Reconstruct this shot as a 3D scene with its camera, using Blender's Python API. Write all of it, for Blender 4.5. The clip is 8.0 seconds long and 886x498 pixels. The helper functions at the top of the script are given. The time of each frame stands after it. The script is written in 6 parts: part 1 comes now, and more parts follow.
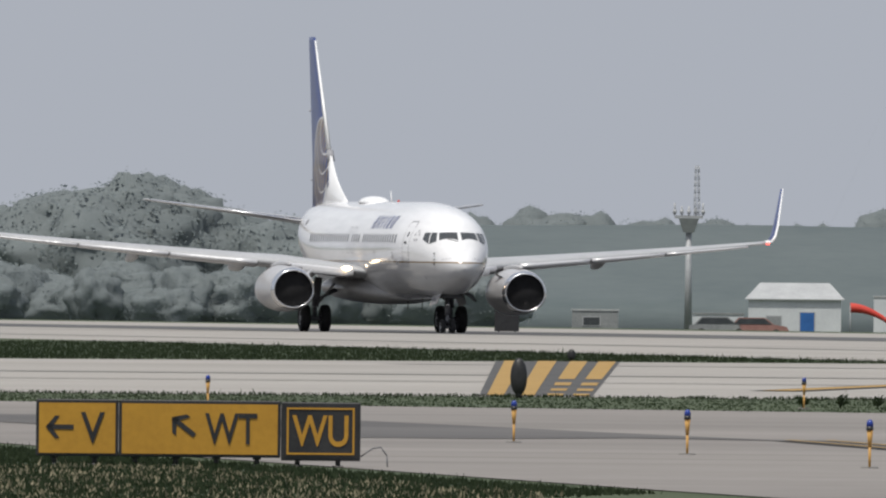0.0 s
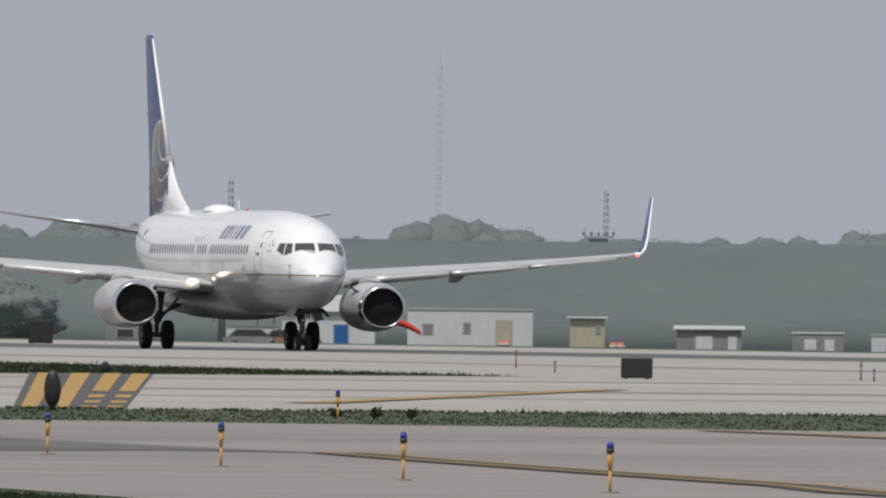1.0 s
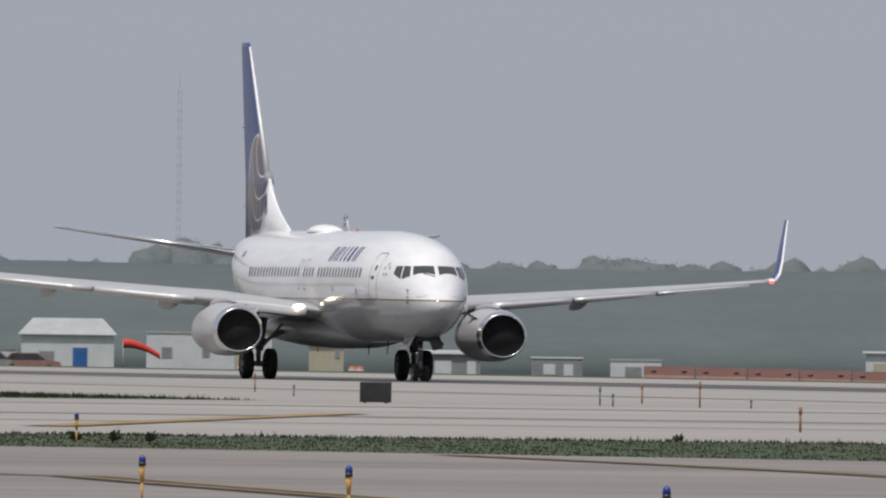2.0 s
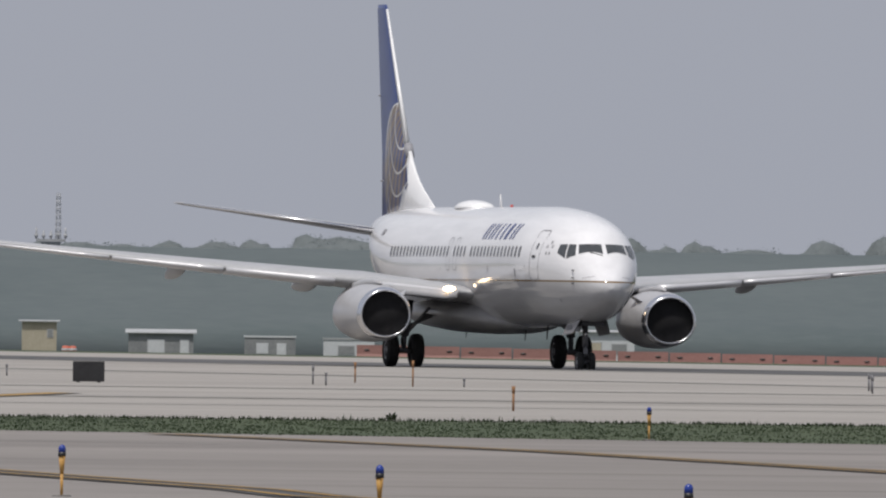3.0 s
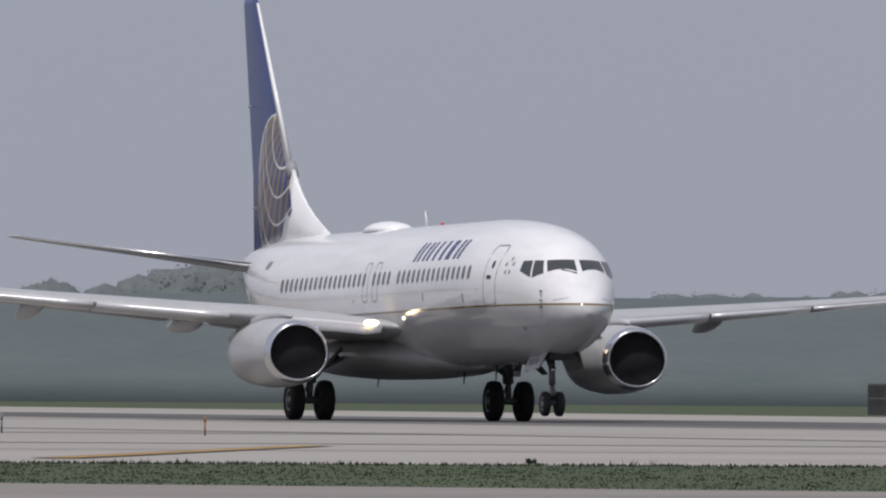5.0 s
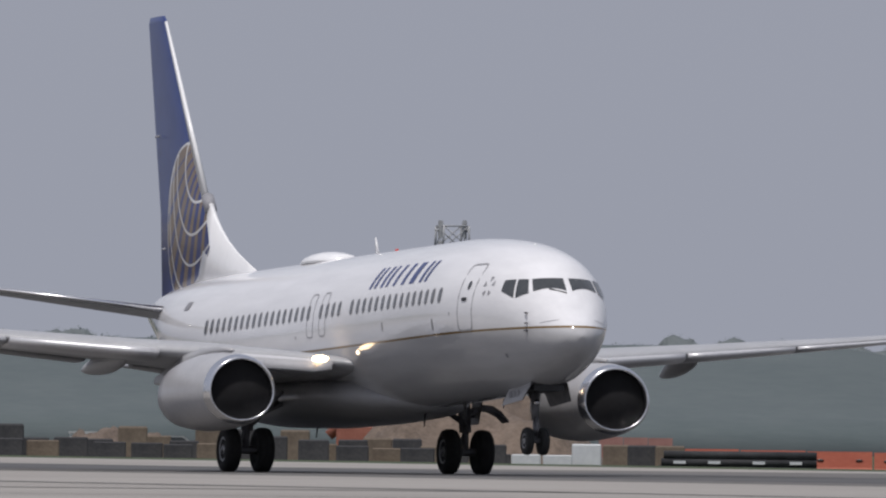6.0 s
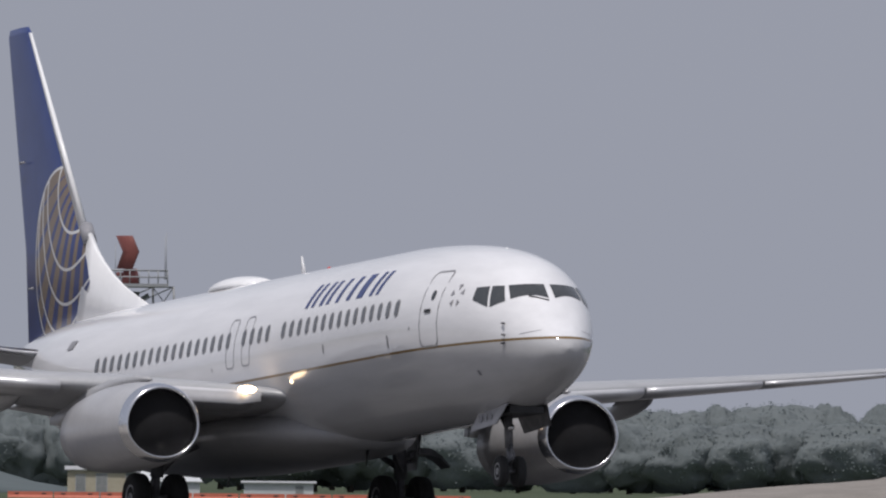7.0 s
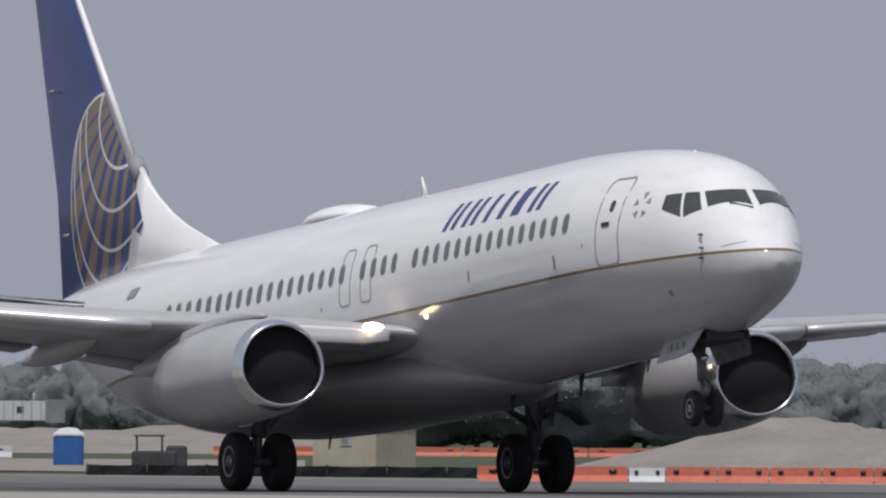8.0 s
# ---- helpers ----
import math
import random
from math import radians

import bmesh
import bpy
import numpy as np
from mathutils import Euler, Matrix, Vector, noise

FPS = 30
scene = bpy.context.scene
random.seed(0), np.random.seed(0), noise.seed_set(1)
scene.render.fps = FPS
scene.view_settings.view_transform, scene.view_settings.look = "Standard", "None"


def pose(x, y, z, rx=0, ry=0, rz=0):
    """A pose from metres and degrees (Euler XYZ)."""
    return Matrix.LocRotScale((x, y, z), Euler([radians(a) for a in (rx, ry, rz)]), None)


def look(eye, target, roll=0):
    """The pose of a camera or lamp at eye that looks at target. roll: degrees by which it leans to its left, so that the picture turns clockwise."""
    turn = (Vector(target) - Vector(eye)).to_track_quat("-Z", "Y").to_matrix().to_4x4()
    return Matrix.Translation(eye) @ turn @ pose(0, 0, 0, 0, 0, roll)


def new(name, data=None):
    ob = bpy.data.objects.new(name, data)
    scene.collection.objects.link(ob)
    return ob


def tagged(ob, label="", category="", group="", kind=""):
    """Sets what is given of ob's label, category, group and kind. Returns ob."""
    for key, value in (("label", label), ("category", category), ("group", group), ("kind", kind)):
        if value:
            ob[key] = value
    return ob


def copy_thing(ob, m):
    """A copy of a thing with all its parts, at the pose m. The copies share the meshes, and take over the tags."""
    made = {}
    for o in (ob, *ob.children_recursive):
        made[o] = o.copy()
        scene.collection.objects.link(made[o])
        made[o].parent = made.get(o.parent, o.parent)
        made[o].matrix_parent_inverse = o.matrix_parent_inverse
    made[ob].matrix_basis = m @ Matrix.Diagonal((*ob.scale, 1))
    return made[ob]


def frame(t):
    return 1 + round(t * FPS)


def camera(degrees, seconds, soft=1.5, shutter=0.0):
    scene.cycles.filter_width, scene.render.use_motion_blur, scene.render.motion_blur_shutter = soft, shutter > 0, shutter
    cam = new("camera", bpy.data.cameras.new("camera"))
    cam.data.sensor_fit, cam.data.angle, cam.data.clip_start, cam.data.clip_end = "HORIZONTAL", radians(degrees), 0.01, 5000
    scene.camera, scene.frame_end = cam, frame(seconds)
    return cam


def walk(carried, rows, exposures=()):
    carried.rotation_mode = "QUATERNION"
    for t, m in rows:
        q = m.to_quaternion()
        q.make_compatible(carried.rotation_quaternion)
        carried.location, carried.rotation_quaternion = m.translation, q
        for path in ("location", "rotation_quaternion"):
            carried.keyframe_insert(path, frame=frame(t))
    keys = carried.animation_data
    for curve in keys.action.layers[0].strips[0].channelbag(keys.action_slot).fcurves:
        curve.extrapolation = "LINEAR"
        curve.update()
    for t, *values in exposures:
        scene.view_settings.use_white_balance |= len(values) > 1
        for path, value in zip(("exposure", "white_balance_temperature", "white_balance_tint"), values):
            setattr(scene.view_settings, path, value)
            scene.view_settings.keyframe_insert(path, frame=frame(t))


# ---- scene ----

# ---- camera: a long lens on one spot, panned by hand ----
EYE = (0.0, 0.0, 1.4)
RUNWAY_Y = 190.2
AXLE = 0.565
# seconds, pan, tilt, roll in degrees (pan 0 looks along +y, square to the runway)
CAM = [(0, -79.899, 0.108, 0.56), (0.1, -79.845, 0.150, 0.52), (0.2, -79.819, 0.191, 0.48), (0.3, -79.752, 0.213, 0.56), (0.4, -79.699, 0.228, 0.63), (0.5, -79.605, 0.216, 0.71), (0.6, -79.437, 0.185, 0.69), (0.7, -79.237, 0.143, 0.66), (0.8, -79.091, 0.139, 0.64), (0.9, -78.953, 0.134, 0.62), (1, -78.895, 0.144, 0.59), (1.1, -78.802, 0.130, 0.58), (1.2, -78.720, 0.140, 0.58), (1.3, -78.680, 0.139, 0.57), (1.4, -78.658, 0.154, 0.56), (1.5, -78.641, 0.165, 0.62), (1.6, -78.594, 0.167, 0.68), (1.7, -78.566, 0.179, 0.75), (2.8, -77.663, 0.206, 0.59), (2.9, -77.711, 0.180, 0.66), (3, -77.715, 0.165, 0.72), (3.1, -77.645, 0.148, 0.80), (3.2, -77.549, 0.148, 0.87), (3.3, -77.437, 0.133, 0.94), (3.4, -77.219, 0.129, 1.01), (3.5, -77.088, 0.125, 1.08), (3.6, -76.908, 0.107, 0.99), (3.7, -76.698, 0.148, 0.89), (3.8, -76.510, 0.145, 0.81), (3.9, -76.353, 0.151, 0.71), (4, -76.281, 0.163, 0.62), (4.1, -76.165, 0.171, 0.57), (4.2, -76.068, 0.189, 0.52), (5.3, -74.402, 0.278, 0.53), (5.4, -74.196, 0.288, 0.62), (5.5, -74.034, 0.308, 0.69), (5.6, -73.826, 0.325, 0.69), (5.7, -73.636, 0.327, 0.67), (5.8, -73.466, 0.338, 0.67), (5.9, -73.290, 0.353, 0.65), (6, -73.120, 0.365, 0.64), (6.1, -72.931, 0.386, 0.77), (6.2, -72.756, 0.386, 0.91), (6.3, -72.535, 0.395, 0.89), (6.4, -72.102, 0.408, 0.76), (6.5, -71.838, 0.432, 0.62), (6.6, -71.523, 0.423, 0.56), (6.7, -71.311, 0.454, 0.52), (6.8, -71.103, 0.461, 0.52), (6.9, -70.873, 0.463, 0.54), (7, -70.666, 0.463, 0.56), (7.1, -70.408, 0.466, 0.68), (7.2, -70.218, 0.432, 0.80), (7.3, -69.944, 0.394, 0.92), (7.4, -69.643, 0.395, 1.04), (7.5, -69.317, 0.384, 1.14), (7.6, -68.900, 0.362, 0.96), (7.7, -68.570, 0.356, 0.76), (7.8, -68.362, 0.352, 0.60), (7.9, -68.146, 0.365, 0.46), (8, -67.856, 0.367, 0.34)]


def aim(pan, tilt, roll):
    p, q = radians(pan), radians(tilt)
    way = Vector((math.sin(p) * math.cos(q), math.cos(p) * math.cos(q), math.sin(q)))
    return look(EYE, Vector(EYE) + way * 100, roll)


cam = camera(1.9087, 8.0, soft=2.2)
walk(cam, [(t, aim(p, q, r)) for t, p, q, r in CAM],
     exposures=[(0, 0.28, 6500, 7), (0.5, 0.2, 6500, 8), (0.8, 0.17, 6500, 8), (1.5, 0.1, 6450, 9), (3.0, 0.05, 6450, 10), (5.5, -0.07, 6300, 12), (7, -0.12, 6300, 12), (8, -0.08, 6250, 12)])

# ---- world and sun: a bright, hazy summer sky ----
SUN_EL, SUN_AZ = 66.0, 128.0      # azimuth from +y towards +x
world = bpy.data.worlds.new("world")
scene.world = world
world.use_nodes = True
wn = world.node_tree.nodes
wl = world.node_tree.links
sky = wn.new("ShaderNodeTexSky")
sky.sky_type = "NISHITA"
sky.sun_disc = False
sky.sun_elevation = radians(SUN_EL)
sky.sun_rotation = radians(SUN_AZ)
sky.dust_density = 6.0
sky.air_density = 1.0
mixsky = wn.new("ShaderNodeMixRGB")
mixsky.inputs[0].default_value = 0.8
mixsky.inputs[2].default_value = (4.2, 4.4, 5.05, 1)
wl.new(sky.outputs[0], mixsky.inputs[1])
wl.new(mixsky.outputs[0], wn["Background"].inputs[0])
wn["Background"].inputs[1].default_value = 0.1

sun = new("sun", bpy.data.lights.new("sun", "SUN"))
sun.data.energy = 2.8
sun.data.angle = radians(3)
sun.data.color = (1.0, 0.95, 0.88)
se, sa = radians(SUN_EL), radians(SUN_AZ)
SUN_WAY = Vector((math.sin(sa) * math.cos(se), math.cos(sa) * math.cos(se), math.sin(se)))
sun.matrix_world = look((0, 0, 60), Vector((0, 0, 60)) - SUN_WAY)

# ---- materials ----


class Nodes:
    """A short hand for building one node material."""

    def __init__(self, name, rough=0.6, metal=0.0):
        self.m = bpy.data.materials.new(name)
        self.m.use_nodes = True
        self.t = self.m.node_tree
        self.b = self.t.nodes["Principled BSDF"]
        self.b.inputs["Roughness"].default_value = rough
        self.b.inputs["Metallic"].default_value = metal

    def add(self, kind, **sets):
        n = self.t.nodes.new(kind)
        for k, v in sets.items():
            n.inputs[k.replace("_", " ")].default_value = v
        return n

    def link(self, a, b):
        self.t.links.new(a, b)

    def coords(self, scale=(1, 1, 1), space="Object"):
        c = self.t.nodes.new("ShaderNodeTexCoord")
        m = self.t.nodes.new("ShaderNodeMapping")
        m.inputs["Scale"].default_value = scale
        self.link(c.outputs[space], m.inputs["Vector"])
        return m.outputs[0]

    def noise(self, vec, scale, detail=6, rough=0.6):
        n = self.add("ShaderNodeTexNoise", Scale=scale, Detail=detail, Roughness=rough)
        self.link(vec, n.inputs["Vector"])
        return n.outputs["Fac"]

    def ramp(self, fac, stops):
        r = self.t.nodes.new("ShaderNodeValToRGB")
        e = r.color_ramp.elements
        while len(e) < len(stops):
            e.new(0.5)
        for el, (p, c) in zip(e, stops):
            el.position = p
            el.color = (*c, 1)
        self.link(fac, r.inputs[0])
        return r.outputs[0]

    def mix(self, fac, a, b, mode="MIX"):
        n = self.t.nodes.new("ShaderNodeMixRGB")
        n.blend_type = mode
        for s, v in ((0, fac), (1, a), (2, b)):
            if isinstance(v, (int, float)):
                n.inputs[s].default_value = v
            elif isinstance(v, tuple):
                n.inputs[s].default_value = (*v, 1)
            else:
                self.link(v, n.inputs[s])
        return n.outputs[0]

    def math(self, op, a, b=0.0):
        n = self.t.nodes.new("ShaderNodeMath")
        n.operation = op
        for s, v in ((0, a), (1, b)):
            if isinstance(v, (int, float)):
                n.inputs[s].default_value = v
            else:
                self.link(v, n.inputs[s])
        return n.outputs[0]

    def split(self, vec):
        n = self.t.nodes.new("ShaderNodeSeparateXYZ")
        self.link(vec, n.inputs[0])
        return n.outputs

    def colour(self, out):
        self.link(out, self.b.inputs["Base Color"])

    def bump(self, height, dist=0.01, strength=0.5):
        n = self.add("ShaderNodeBump", Strength=strength, Distance=dist)
        self.link(height, n.inputs["Height"])
        self.link(n.outputs[0], self.b.inputs["Normal"])


def surface(name, c1, c2, scale=2.0, rough=0.6, metal=0.0, bump=0.0, fine=None, stretch=(1, 1, 1)):
    """Two tones mottled at a coarse and a fine scale."""
    n = Nodes(name, rough, metal)
    v = n.coords(stretch)
    a = n.noise(v, scale)
    b = n.noise(v, fine or scale * 9, 4)
    f = n.math("ADD", n.math("MULTIPLY", a, 0.6), n.math("MULTIPLY", b, 0.4))
    n.colour(n.ramp(f, [(0.36, c1), (0.64, c2)]))
    if bump:
        n.bump(b, bump)
    return n.m

M_GRASS = surface("grass", (0.026, 0.043, 0.015), (0.055, 0.072, 0.029), 0.25, 0.9, bump=0.05, fine=6)
M_SEED = surface("dry_grass", (0.16, 0.14, 0.09), (0.26, 0.23, 0.15), 1.5, 0.8)
M_DARK = surface("rubbered_asphalt", (0.045, 0.045, 0.048), (0.10, 0.098, 0.095), 0.1, 0.8, bump=0.005)
M_PATCH = surface("worn_asphalt", (0.098, 0.093, 0.089), (0.142, 0.135, 0.128), 0.5, 0.85)
M_SEAM = surface("dull_dark_grey", (0.08, 0.078, 0.074), (0.17, 0.162, 0.152), 0.3, 0.9)
# Grass of the far bank, tinted blue-grey to carry the haze in its colour.
M_BERM = surface("hazed_grass", (0.072, 0.092, 0.096), (0.094, 0.114, 0.117), 0.05, 0.95)


def leaves(name, c1, c2):
    """Leaves that let part of the light through."""
    n = Nodes(name, 0.95)
    f = n.noise(n.coords(), 0.9, 7, 0.75)
    col = n.ramp(f, [(0.35, c1), (0.65, c2)])
    n.colour(col)
    tr = n.t.nodes.new("ShaderNodeBsdfTranslucent")
    n.link(col, tr.inputs["Color"])
    mx = n.t.nodes.new("ShaderNodeMixShader")
    mx.inputs[0].default_value = 0.5
    n.link(n.b.outputs[0], mx.inputs[1])
    n.link(tr.outputs[0], mx.inputs[2])
    n.link(mx.outputs[0], n.t.nodes["Material Output"].inputs["Surface"])
    return n.m


M_BLADE = leaves("grass_blades", (0.024, 0.038, 0.016), (0.032, 0.048, 0.020))
# Leaf tones paled towards grey-blue: distance haze is painted into them.
M_HAZELEAF = leaves("hazed_leaves", (0.235, 0.268, 0.278), (0.275, 0.308, 0.316))
M_BARK = surface("bark", (0.06, 0.05, 0.04), (0.10, 0.085, 0.07), 2, 0.9)
M_TYRE = surface("tyre", (0.012, 0.012, 0.013), (0.03, 0.03, 0.03), 4, 0.85)
M_RIM = surface("wheel_rim", (0.35, 0.35, 0.36), (0.5, 0.5, 0.5), 6, 0.4, 0.7)
M_STRUT = surface("gear_steel", (0.10, 0.10, 0.11), (0.22, 0.22, 0.23), 5, 0.5, 0.3)
M_METAL = surface("polished_metal", (0.70, 0.70, 0.72), (0.80, 0.80, 0.82), 2, 0.2, 1.0)
M_WING = surface("wing_grey_paint", (0.34, 0.345, 0.36), (0.41, 0.415, 0.43), 0.6, 0.35)
M_NAC = surface("nacelle_grey_paint", (0.35, 0.35, 0.365), (0.42, 0.42, 0.435), 0.8, 0.3)
M_WHITE = surface("white_paint", (0.77, 0.77, 0.78), (0.83, 0.83, 0.84), 0.5, 0.25)
M_BLUE = surface("blue_paint", (0.018, 0.035, 0.15), (0.024, 0.045, 0.18), 1, 0.3)
# Blue of the distant jet's tail, greyed to paint the haze in.
M_HAZEBLUE = surface("hazed_blue_paint", (0.09, 0.11, 0.19), (0.12, 0.145, 0.235), 1, 0.5)
# Near black: the shade deep inside the intakes is put into both colours.
M_INTAKE = surface("intake_shade_black", (0.005, 0.005, 0.006), (0.010, 0.010, 0.012), 3, 1.0)
M_FAN = surface("fan_shade_black", (0.005, 0.005, 0.006), (0.012, 0.012, 0.014), 3, 1.0)
M_LINE = surface("panel_line", (0.22, 0.22, 0.24), (0.30, 0.30, 0.32), 4, 0.6)
M_BLACK = surface("black_enamel", (0.012, 0.012, 0.013), (0.028, 0.028, 0.03), 3, 0.45)
M_YELLOW = surface("sign_yellow", (0.36, 0.185, 0.017), (0.46, 0.245, 0.024), 2, 0.5)
M_POST = surface("post_yellow", (0.42, 0.22, 0.05), (0.55, 0.32, 0.09), 8, 0.6)
M_RUST = surface("rusty_post", (0.20, 0.10, 0.045), (0.30, 0.16, 0.075), 8, 0.8)
M_LENS = surface("blue_lens", (0.01, 0.03, 0.20), (0.02, 0.05, 0.30), 8, 0.25)
M_MARK = surface("yellow_marking", (0.25, 0.15, 0.035), (0.38, 0.235, 0.065), 0.6, 0.8, fine=3)
M_MARKBED = surface("black_marking_bed", (0.035, 0.035, 0.036), (0.08, 0.078, 0.075), 0.4, 0.85)
M_PALE = surface("white_siding", (0.48, 0.50, 0.52), (0.58, 0.60, 0.61), 0.6, 0.7)
M_TAN = surface("tan_siding", (0.36, 0.32, 0.24), (0.46, 0.42, 0.33), 0.6, 0.75)
M_ROOF = surface("grey_roofing", (0.30, 0.31, 0.32), (0.40, 0.41, 0.42), 0.7, 0.8)
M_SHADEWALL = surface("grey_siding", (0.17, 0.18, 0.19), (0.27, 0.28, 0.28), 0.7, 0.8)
M_BLUEPL = surface("blue_plastic", (0.02, 0.09, 0.28), (0.03, 0.13, 0.38), 1.2, 0.45)
M_ORANGE = surface("orange_plastic", (0.40, 0.095, 0.06), (0.52, 0.15, 0.09), 1.0, 0.6)
M_DIGGER = surface("excavator_orange", (0.24, 0.08, 0.055), (0.33, 0.13, 0.09), 1.0, 0.5)
M_DUST = surface("pale_graded_earth", (0.185, 0.167, 0.15), (0.265, 0.242, 0.218), 0.2, 0.95, bump=0.1, fine=3)
M_RADAR = surface("radar_red_paint", (0.17, 0.05, 0.045), (0.25, 0.08, 0.07), 1.0, 0.6)
M_SLAT = surface("slat_pale_metal", (0.56, 0.56, 0.58), (0.65, 0.65, 0.67), 1.5, 0.3, 0.25)
M_EARTH = surface("heaped_earth", (0.095, 0.072, 0.056), (0.18, 0.138, 0.108), 0.5, 0.95, bump=0.2, fine=4)
M_BLOCK = surface("weathered_blocks", (0.11, 0.085, 0.066), (0.20, 0.16, 0.12), 0.8, 0.9)
M_BLOCKD = surface("dark_blocks", (0.03, 0.031, 0.036), (0.07, 0.068, 0.07), 0.8, 0.9)
# Steel lightened beyond its own tone, so that far towers look hazed.
M_STEEL = surface("galvanised_steel", (0.29, 0.30, 0.315), (0.39, 0.40, 0.415), 2, 0.6, 0.2)
# Red for far things, with the haze's loss of colour painted in.
M_HAZERED = surface("hazed_red", (0.23, 0.115, 0.10), (0.31, 0.165, 0.145), 1.5, 0.7)
M_RED = surface("red_fabric", (0.45, 0.03, 0.02), (0.58, 0.06, 0.04), 2, 0.7)
M_FENCE = surface("silt_fence", (0.016, 0.017, 0.02), (0.04, 0.042, 0.046), 1.5, 0.8)
M_GLASSY = surface("dark_window", (0.03, 0.035, 0.04), (0.06, 0.065, 0.07), 2, 0.12)
M_COCK = surface("cockpit_glass", (0.045, 0.05, 0.055), (0.07, 0.075, 0.08), 1.5, 0.08)
M_CABWIN = surface("cabin_glass", (0.10, 0.105, 0.115), (0.15, 0.155, 0.165), 1.5, 0.15)
# Darker than the hull's grey: shade under the wing roots is in the colour.
M_BELLY = surface("belly_shaded_grey", (0.29, 0.29, 0.298), (0.35, 0.351, 0.36), 0.6, 0.3)


def concrete(name, c1, c2, run=(1, 1, 1)):
    """Worn slabs: broad tone drift, streaks along the traffic, fine grain and stains."""
    n = Nodes(name, 0.85)
    v = n.coords()
    streak = n.noise(n.coords(run), 0.35, 5)
    broad = n.noise(v, 0.03, 3)
    fine = n.noise(v, 2.2, 5)
    f = n.math("ADD", n.math("ADD", n.math("MULTIPLY", streak, 0.45), n.math("MULTIPLY", broad, 0.3)), n.math("MULTIPLY", fine, 0.25))
    base = n.ramp(f, [(0.38, c1), (0.6, c2)])
    stain = n.ramp(n.noise(n.coords((0.4, 0.05, 1)), 0.6, 3), [(0.60, (1, 1, 1)), (0.70, (0.72, 0.71, 0.69))])
    n.colour(n.mix(1.0, base, stain, "MULTIPLY"))
    n.bump(fine, 0.004)
    return n.m


M_CONC = concrete("concrete", (0.222, 0.207, 0.190), (0.325, 0.307, 0.284), (1, 0.12, 1))
M_TAXI = concrete("taxiway_concrete", (0.146, 0.133, 0.123), (0.222, 0.203, 0.189), (0.3, 0.15, 1))
M_WORN = concrete("dark_asphalt_patch", (0.070, 0.066, 0.064), (0.105, 0.099, 0.095), (0.3, 0.15, 1))


def livery():
    """White above, a thin gold line, grey belly; panel tone and soot."""
    n = Nodes("fuselage_paint", 0.10)
    v = n.coords()
    x, y, z = n.split(v)
    dirt = n.noise(n.coords((0.25, 1.5, 2.0)), 1.3, 5)
    white = n.ramp(dirt, [(0.35, (0.69, 0.69, 0.71)), (0.65, (0.76, 0.76, 0.78))])
    grey = n.ramp(dirt, [(0.35, (0.46, 0.46, 0.472)), (0.65, (0.52, 0.52, 0.532))])
    line = 2.90 - AXLE
    upper = n.math("GREATER_THAN", z, line + 0.055)
    gold = n.math("GREATER_THAN", z, line)
    c = n.mix(gold, grey, (0.20, 0.13, 0.055))
    n.colour(n.mix(upper, c, white))
    n.bump(n.noise(v, 0.9, 2), 0.004, 0.3)
    return n.m


def fin_livery():
    """Deep blue with a gold striped disc and pale arcs."""
    n = Nodes("fin_paint", 0.28)
    v = n.coords()
    x, y, z = n.split(v)

    def dist(cx, cz):
        dx, dz = n.math("SUBTRACT", x, cx), n.math("SUBTRACT", z, cz - AXLE)
        return n.math("SQRT", n.math("ADD", n.math("MULTIPLY", dx, dx), n.math("MULTIPLY", dz, dz)))

    def ring(d, r, w):
        return n.math("LESS_THAN", n.math("ABSOLUTE", n.math("SUBTRACT", d, r)), w)
    dirt = n.noise(v, 1.2, 5)
    blue = n.ramp(dirt, [(0.35, (0.026, 0.045, 0.165)), (0.65, (0.034, 0.058, 0.20))])
    ang = n.math("ARCTAN2", n.math("SUBTRACT", x, -13.2), n.math("SUBTRACT", 9.3 - AXLE, z))
    wave = n.math("SINE", n.math("MULTIPLY", ang, 34.0))
    stripe = n.math("GREATER_THAN", n.math("ADD", wave, n.math("MULTIPLY", ang, -1.1)), 0.35)
    d0 = dist(-14.47, 6.85)
    inside = n.math("LESS_THAN", d0, 2.08)
    gold = n.mix(n.math("MULTIPLY", stripe, inside), blue, (0.20, 0.15, 0.11))
    arcs = ring(d0, 2.09, 0.03)
    for cx, cz, r in ((-13.75, 8.45, 1.08), (-13.95, 8.15, 1.6), (-13.95, 7.75, 1.98), (-14.3, 7.15, 2.02)):
        arcs = n.math("MAXIMUM", arcs, n.math("MULTIPLY", ring(dist(cx, cz), r, 0.035), inside))
    n.colour(n.mix(arcs, gold, (0.62, 0.62, 0.62)))
    return n.m


M_FUSE, M_FIN = livery(), fin_livery()


def glow(name, colour, strength):
    n = Nodes(name, 0.3)
    n.b.inputs["Base Color"].default_value = (*colour, 1)
    n.b.inputs["Emission Color"].default_value = (*colour, 1)
    n.b.inputs["Emission Strength"].default_value = strength
    return n.m


M_LAMP = glow("landing_lamp", (1.0, 0.72, 0.42), 9.0)
M_GLINT = glow("reflection_glow", (1.0, 0.75, 0.48), 4.0)
M_NAVRED = glow("red_position_lamp", (1.0, 0.08, 0.06), 2.5)

# ---- builders ----


def mesh_of(name, bm, material, smooth=True):
    me = bpy.data.meshes.new(name)
    bmesh.ops.recalc_face_normals(bm, faces=bm.faces[:])
    bm.to_mesh(me)
    bm.free()
    for m in material if isinstance(material, (list, tuple)) else [material]:
        me.materials.append(m)
    if smooth:
        me.shade_smooth()
    return me


